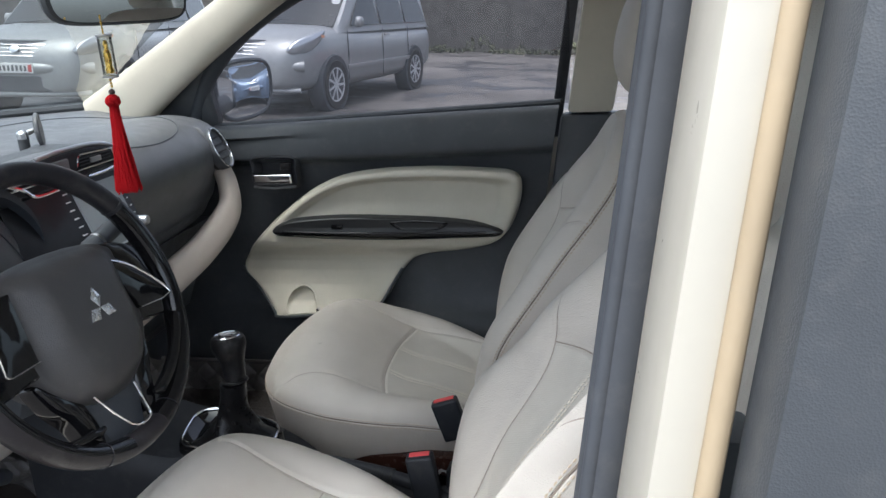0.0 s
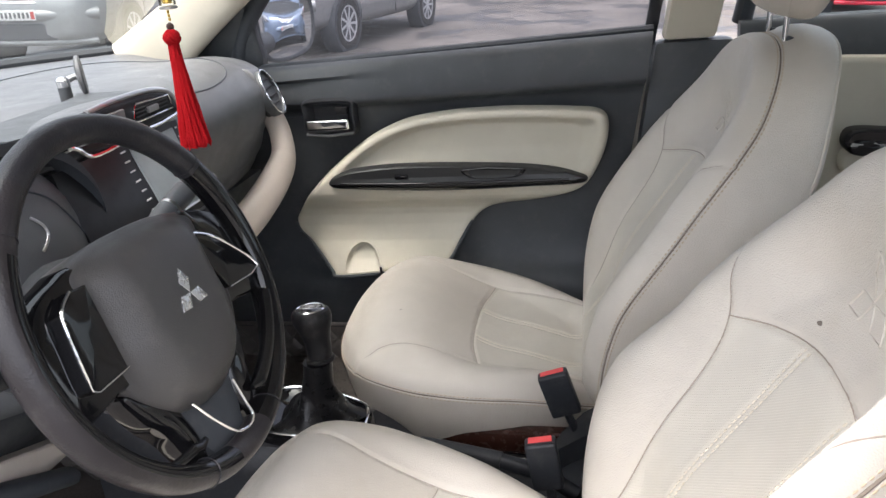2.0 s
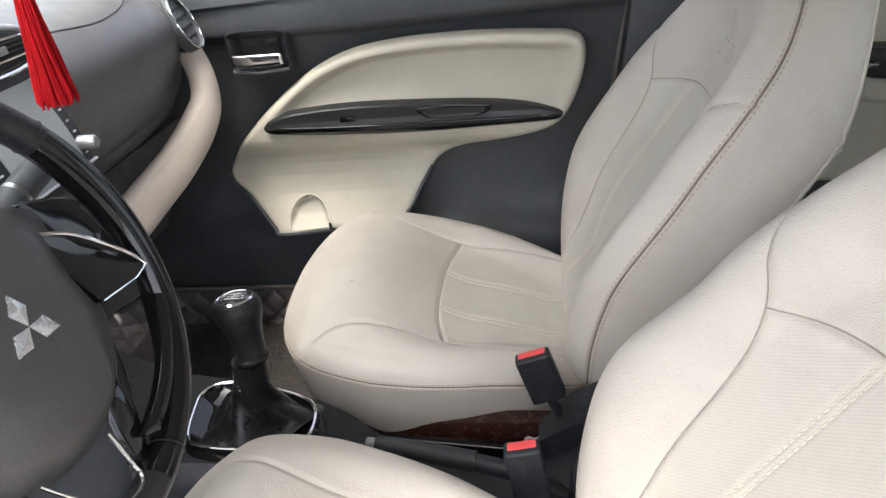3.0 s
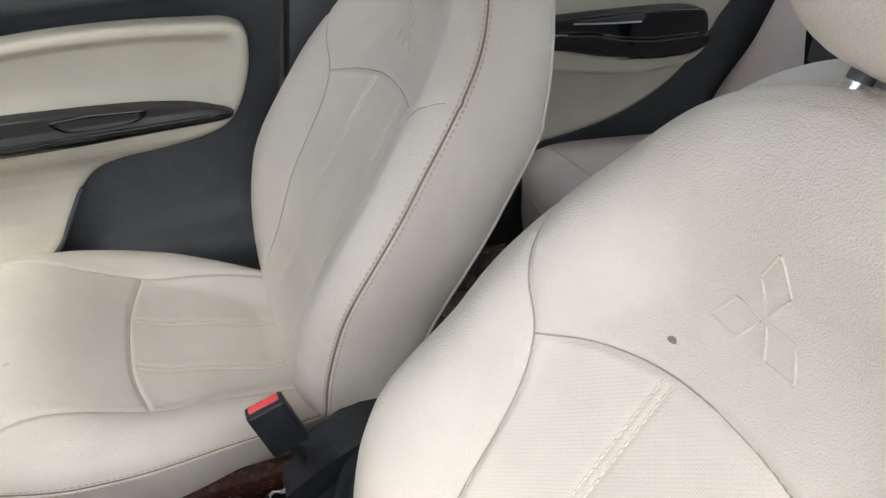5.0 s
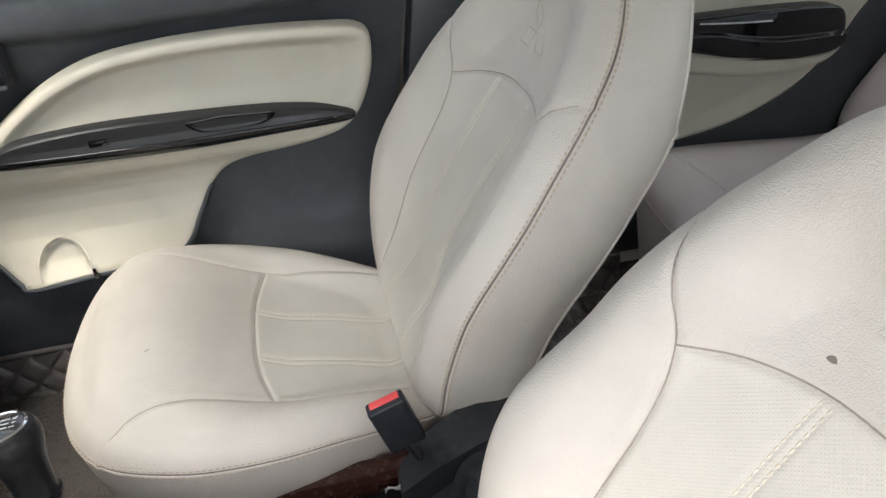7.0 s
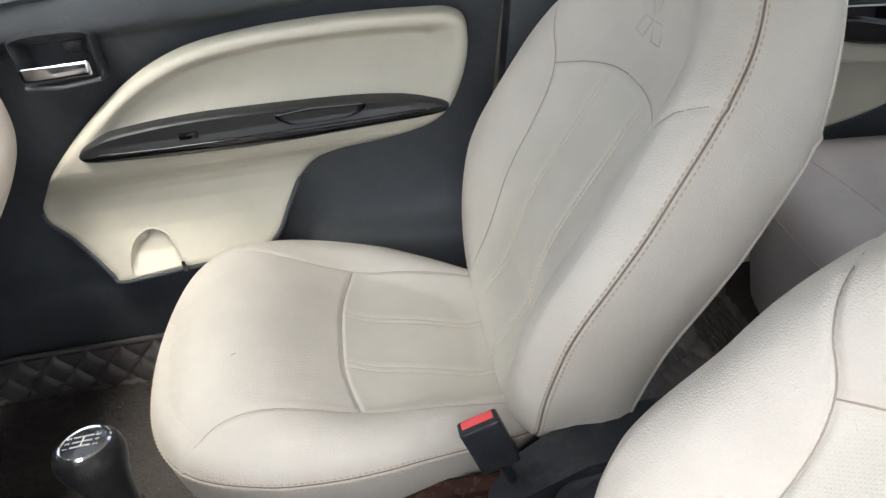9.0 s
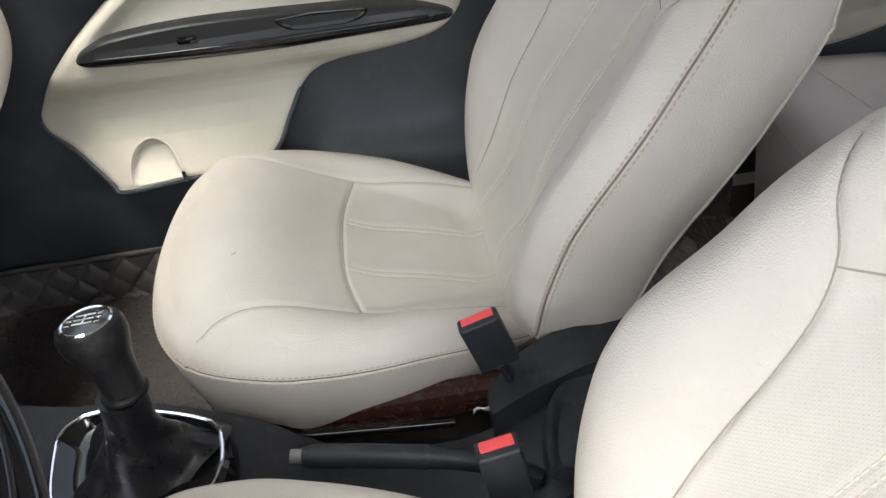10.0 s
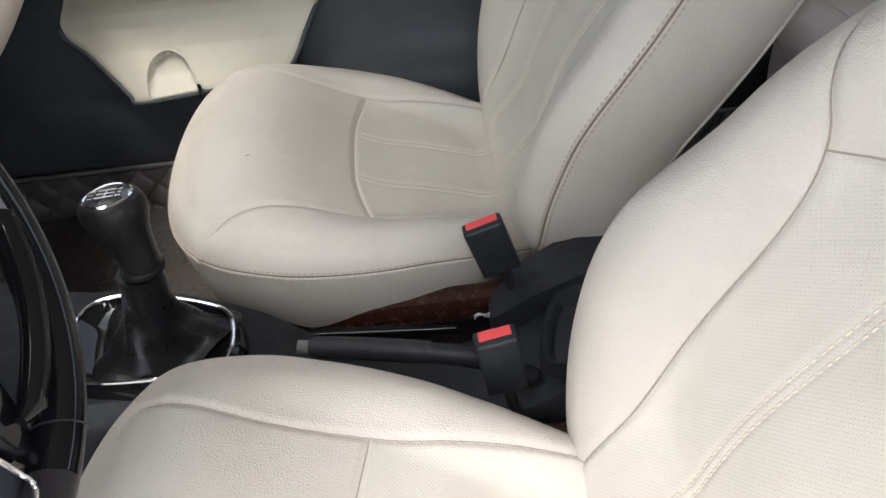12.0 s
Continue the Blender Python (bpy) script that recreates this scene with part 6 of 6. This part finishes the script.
# ---------------------------------------------------------------- parked vehicles
def people_carrier(paint, paint_name, m, label, group="parked vehicles"):
    """A tall silver people carrier: x ahead, y to its left, z up from the ground under its middle."""
    car = thing("parked_car", (0, 0, 0), label, "car", group)
    L0, L1 = -2.25, 2.25

    def section(x, zt, zb, w, tuck, n=24):
        row = []
        for k in range(n):
            a = 2 * math.pi * k / n
            c, s = math.cos(a), math.sin(a)
            y = w * math.copysign(abs(c) ** 0.38, c)
            z = (zt + zb) / 2 + (zt - zb) / 2 * math.copysign(abs(s) ** 0.42, s)
            y *= 1 - tuck * max(0, (z - 0.75)) ** 1.3
            row.append((x, y, z))
        return row

    st = [(-2.25, 0.95, 0.45, 0.70), (-2.20, 1.00, 0.32, 0.82), (-1.8, 1.02, 0.26, 0.87), (-0.6, 1.02, 0.24, 0.88), (0.6, 1.04, 0.24, 0.88), (1.05, 1.07, 0.24, 0.88), (1.45, 1.06, 0.25, 0.87), (1.80, 1.01, 0.26, 0.84), (2.02, 0.95, 0.28, 0.79), (2.15, 0.86, 0.30, 0.71), (2.23, 0.74, 0.34, 0.60), (2.25, 0.62, 0.40, 0.52)]
    arr = smooth_line(np.array(st), 5)
    part("body", loft([section(x, zt, zb, w, 0.10) for x, zt, zb, w in arr], True), paint, car, paint_name)
    cab = [(-2.16, 1.02, 0.76), (-2.05, 1.50, 0.70), (-1.85, 1.70, 0.66), (-1.0, 1.76, 0.66), (0.0, 1.74, 0.66), (0.35, 1.66, 0.67), (0.62, 1.48, 0.70), (0.95, 1.22, 0.76), (1.25, 1.00, 0.80)]
    rows = []
    for x, zt, w in smooth_line(np.array(cab), 5):
        row = []
        for k in np.linspace(0, 1, 15):
            t = 2 * k - 1
            edge = abs(t) ** 5
            row.append((x, (w + 0.10 * (1.70 - min(1.7, zt)) * 0) * math.copysign(abs(t) ** 0.8, t), zt - 0.08 * edge))
        base = [(x, 0.80, 0.98)]
        rows.append([(x, -0.82, 0.97)] + row + [(x, 0.82, 0.97)])
    part("cabin", loft(rows, True), paint, car, paint_name)
    # glass: windscreen and side windows set a little proud
    wsr = []
    for s in np.linspace(0, 1, 8):
        x, z = 1.16 - 0.80 * s, 1.065 + 0.585 * s
        wsr.append([(x + 0.03 - 0.05 * abs(t) ** 3, t * (0.74 - 0.13 * s), z + 0.012 - 0.03 * abs(t) ** 4) for t in np.linspace(-1, 1, 9)])
    part("windscreen", slab(wsr, (-0.02, 0, -0.01)), GLASS_DARK, car, "dark windscreen")
    for sgn in (-1, 1):
        for x0, x1, f0 in ((-2.0, -1.15, 0.0), (-1.08, -0.22, 0.0), (-0.14, 0.78, 0.62)):
            g = []
            for s in np.linspace(0, 1, 5):
                z = 1.06 + 0.50 * s
                xa, xb = x0 + (0.16 * s if x0 < -1.5 else 0), x1 - f0 * s
                g.append([(x, sgn * (0.812 - 0.15 * s), z) for x in np.linspace(xa, xb, 5)])
            part("side_window", slab(g, (0, sgn * 0.015, 0)), GLASS_DARK, car, "dark side glass")
        part("door_handle", box(-0.35, -0.18, sgn * 0.885 - 0.012, sgn * 0.885 + 0.012, 0.90, 0.93, 0.006), paint, car)
        for x in (-1.10, -0.14, 0.98):
            part("door_gap", tube([(x, sgn * 0.884, 0.36), (x, sgn * 0.886, 0.70), (x - 0.02, sgn * 0.862, 1.0)], 0.007, 5), BLACK_MATT, car)
        part("side_moulding", box(-1.3, 1.0, sgn * 0.885 - 0.012, sgn * 0.885 + 0.012, 0.50, 0.56, 0.006), paint, car)
        hl = [(1.60, 1.00), (1.85, 0.965), (2.04, 0.90), (2.15, 0.80), (2.10, 0.735), (1.90, 0.76), (1.72, 0.86)]
        lamp = part("headlamp", Pad(smooth_line(hl, 6, True), lambda a, b, r: 0.02 * (1 - r ** 2), [(0, -0.06), (0, 0.0), (0.01, 0.012)], lambda a, b, h: (a + 0.5 * h + 0.030, sgn * (0.885 - 0.55 * np.clip(a - 1.62, 0, 1) ** 1.6 + h), b + 0.25 * h + 0.01), 8).geo, LAMP_CLEAR, car, "clear headlamp")
        part("lamp_bowl", lathe([(0.05, -0.01), (0.055, 0.01), (0.03, 0.03), (0.001, 0.035)], 18, pose(2.06, sgn * 0.66, 0.835, 0, 70, 25 * sgn)), CHROME, lamp)
        part("indicator", box(1.66, 1.74, sgn * 0.895 - 0.01, sgn * 0.895 + 0.010, 0.93, 0.965, 0.008), AMBER, lamp)
        part("fog_lamp", lathe([(0.062, -0.03), (0.066, 0.0), (0.05, 0.012), (0.001, 0.016)], 20, pose(2.17, sgn * 0.60, 0.46, 0, 84, 14 * sgn)), LAMP_CLEAR, car)
        ms = part("wing_mirror", Pad(smooth_line([(0.0, 0.0), (0.09, 0.01), (0.11, 0.08), (0.08, 0.13), (0.01, 0.12)], 6, True), lambda a, b, r: 0.03 * (1 - r ** 2), [(0, -0.05), (0, 0.0), (0.01, 0.02)], lambda a, b, h: (0.72 + h, sgn * (0.86 + a), 1.04 + b), 6).geo, paint, car)
        for x in (-1.375, 1.375):
            wm = pose(x, sgn * 0.80, 0.33, -90 * sgn, 0, 0)
            part("wheel_arch", lathe([(0.375, -0.12), (0.39, 0.05), (0.372, 0.092), (0.35, 0.092)], 36, wm), BLACK_MATT, car)
            ty = part("wheel", lathe([(0.21, -0.10), (0.30, -0.10), (0.325, -0.08), (0.332, 0.0), (0.325, 0.085), (0.30, 0.106), (0.225, 0.100), (0.205, 0.07)], 40, wm), TYRE, car, "black tyre")
            part("rim", merge(lathe([(0.208, 0.03), (0.222, 0.102), (0.205, 0.098), (0.195, 0.05)], 40, wm), lathe([(0.05, 0.03), (0.048, 0.088), (0.03, 0.096), (0.001, 0.098)], 20, wm)), ALLOY, ty, "alloy rim")
            for k in range(9):
                a = 2 * math.pi * k / 9 + 0.3
                g = box(0.03, 0.212, -0.016, 0.016, 0.072, 0.098, 0.006)
                part("spoke", moved(g, wm @ Euler((0, 0, a)).to_matrix().to_4x4()), ALLOY, ty)
            part("brake_disc", lathe([(0.15, 0.0), (0.15, 0.02), (0.03, 0.02)], 24, wm), BLACK_MATT, ty)
    # front: grille, bumper intake, plate
    gr = part("grille", Pad(smooth_line([(-0.54, 0.885), (0, 0.91), (0.54, 0.885), (0.48, 0.735), (0.0, 0.705), (-0.48, 0.735)], 8, True), lambda a, b, r: 0 * a, [(0, -0.06), (0, 0.0), (0.012, 0.012), (0.02, 0.004)], lambda a, b, h: (2.225 - 0.30 * a ** 2 - 0.55 * np.clip(b - 0.72, 0, 1) + h, a, b), 10).geo, BLACK_MATT, car, "black grille")
    for z in (0.738, 0.778, 0.818, 0.858):
        part("slat", tube([(2.243 - 0.30 * y * y - 0.55 * max(0, z - 0.72), y, z) for y in np.linspace(-0.47, 0.47, 15)], 0.013, 6, flat=0.6), CHROME, gr, "chrome slat")
    part("grille_badge", lathe([(0.055, 0.0), (0.058, 0.008), (0.048, 0.012)], 24, pose(2.215, 0, 0.815, 0, 62, 0) @ Matrix.Diagonal((0.7, 1, 1, 1))), CHROME, gr, "plain chrome oval")
    part("bumper_intake", Pad(smooth_line([(-0.56, 0.50), (0, 0.515), (0.56, 0.50), (0.48, 0.355), (0.0, 0.340), (-0.48, 0.355)], 8, True), lambda a, b, r: 0 * a, [(0, -0.06), (0, 0.0), (0.012, 0.006)], lambda a, b, h: (2.262 - 0.22 * a ** 2 + h, a, b), 8).geo, BLACK_MATT, car, "dark bumper intake")
    part("bumper", tube([(2.235 - 0.30 * y * y - 0.08 * abs(y) ** 5, y, 0.600) for y in np.linspace(-0.80, 0.80, 25)], 0.075, 12, flat=0.9), paint, car, paint_name)
    part("bumper_lip", tube([(2.22 - 0.26 * y * y - 0.08 * abs(y) ** 5, y, 0.31) for y in np.linspace(-0.76, 0.76, 25)], 0.045, 12, flat=0.8), paint, car, paint_name)
    pl = part("number_plate", box(2.305, 2.318, -0.235, 0.235, 0.555, 0.665, 0.004), PLATE_WHITE, car, "white plate with unreadable marks")
    for k in range(8):
        part("plate_mark", box(2.318, 2.3205, 0.150 - 0.048 * k - 0.012, 0.150 - 0.048 * k + 0.014, 0.580, 0.640, 0), PLATE_MARK, pl)
    part("plate_mark", box(2.318, 2.3205, 0.185, 0.225, 0.570, 0.650, 0), PLATE_RED, pl)
    for x in (0.25,):
        part("wiper", tube([(1.20, -0.55, 1.07), (1.10, 0.1, 1.14)], 0.008, 6), BLACK_MATT, car)
    car.matrix_basis = m
    return car


def parked(x, y, turn):
    """Stands on the sloping yard, facing along its own x."""
    tip = Euler((0, -math.atan(GROUND_SLOPE), 0)).to_matrix().to_4x4()
    return Matrix.Translation((x, y, gz(x))) @ tip @ Euler((0, 0, radians(turn))).to_matrix().to_4x4()


mpv = people_carrier(SILVER, "silver paint", parked(-3.27, 9.9, -100), "silver people carrier parked beyond the passenger window")
second = copy_thing(mpv, parked(-6.15, 8.8, -82))
second["label"] = "silver people carrier parked ahead, facing the windscreen"

behind = people_carrier(SILVER_DARK, "blue grey paint", parked(6.4, 7.7, -140), "blue grey people carrier parked behind in the yard")
red_car = people_carrier(RED_PAINT, "red paint", parked(4.7, 13.5, -90), "red car parked beyond the rear window")

# ---------------------------------------------------------------- far edge of the yard
wall = []
for x in np.linspace(-40, 40, 60):
    h = 2.3 + 0.1 * math.sin(x * 1.3)
    wall.append([(x, 21.0, gz(x)), (x, 21.0, gz(x) + h * 0.5), (x, 21.0, gz(x) + h)])
tagged(part("wall_far", slab(wall, (0, 0.3, 0)), WALL_FAR), "stained grey wall along the far side of the yard", "wall", kind="structure")
rng = np.random.default_rng(9)
v, f = [], []
for k in range(2600):
    x = rng.uniform(-14, 12)
    clump = 0.18 + 0.22 * math.sin(x * 2.1) + 0.2 * math.sin(x * 5.3 + 1)
    h = rng.uniform(0, max(0.12, clump)) ** 1.0
    c = np.array([x, 20.75 - rng.uniform(0, 0.5), gz(x) + h])
    a, b = rng.normal(size=3), rng.normal(size=3)
    a /= np.linalg.norm(a)
    b -= a * (a @ b)
    b /= np.linalg.norm(b)
    s = rng.uniform(0.05, 0.12)
    i = len(v)
    v += [tuple(c - a * s), tuple(c + b * s * 0.35), tuple(c + a * s), tuple(c - b * s * 0.35)]
    f.append((i, i + 1, i + 2, i + 3))
tagged(part("weeds", (v, f), LEAF), "dusty green weeds along the foot of the wall", "weeds", kind="stuff")
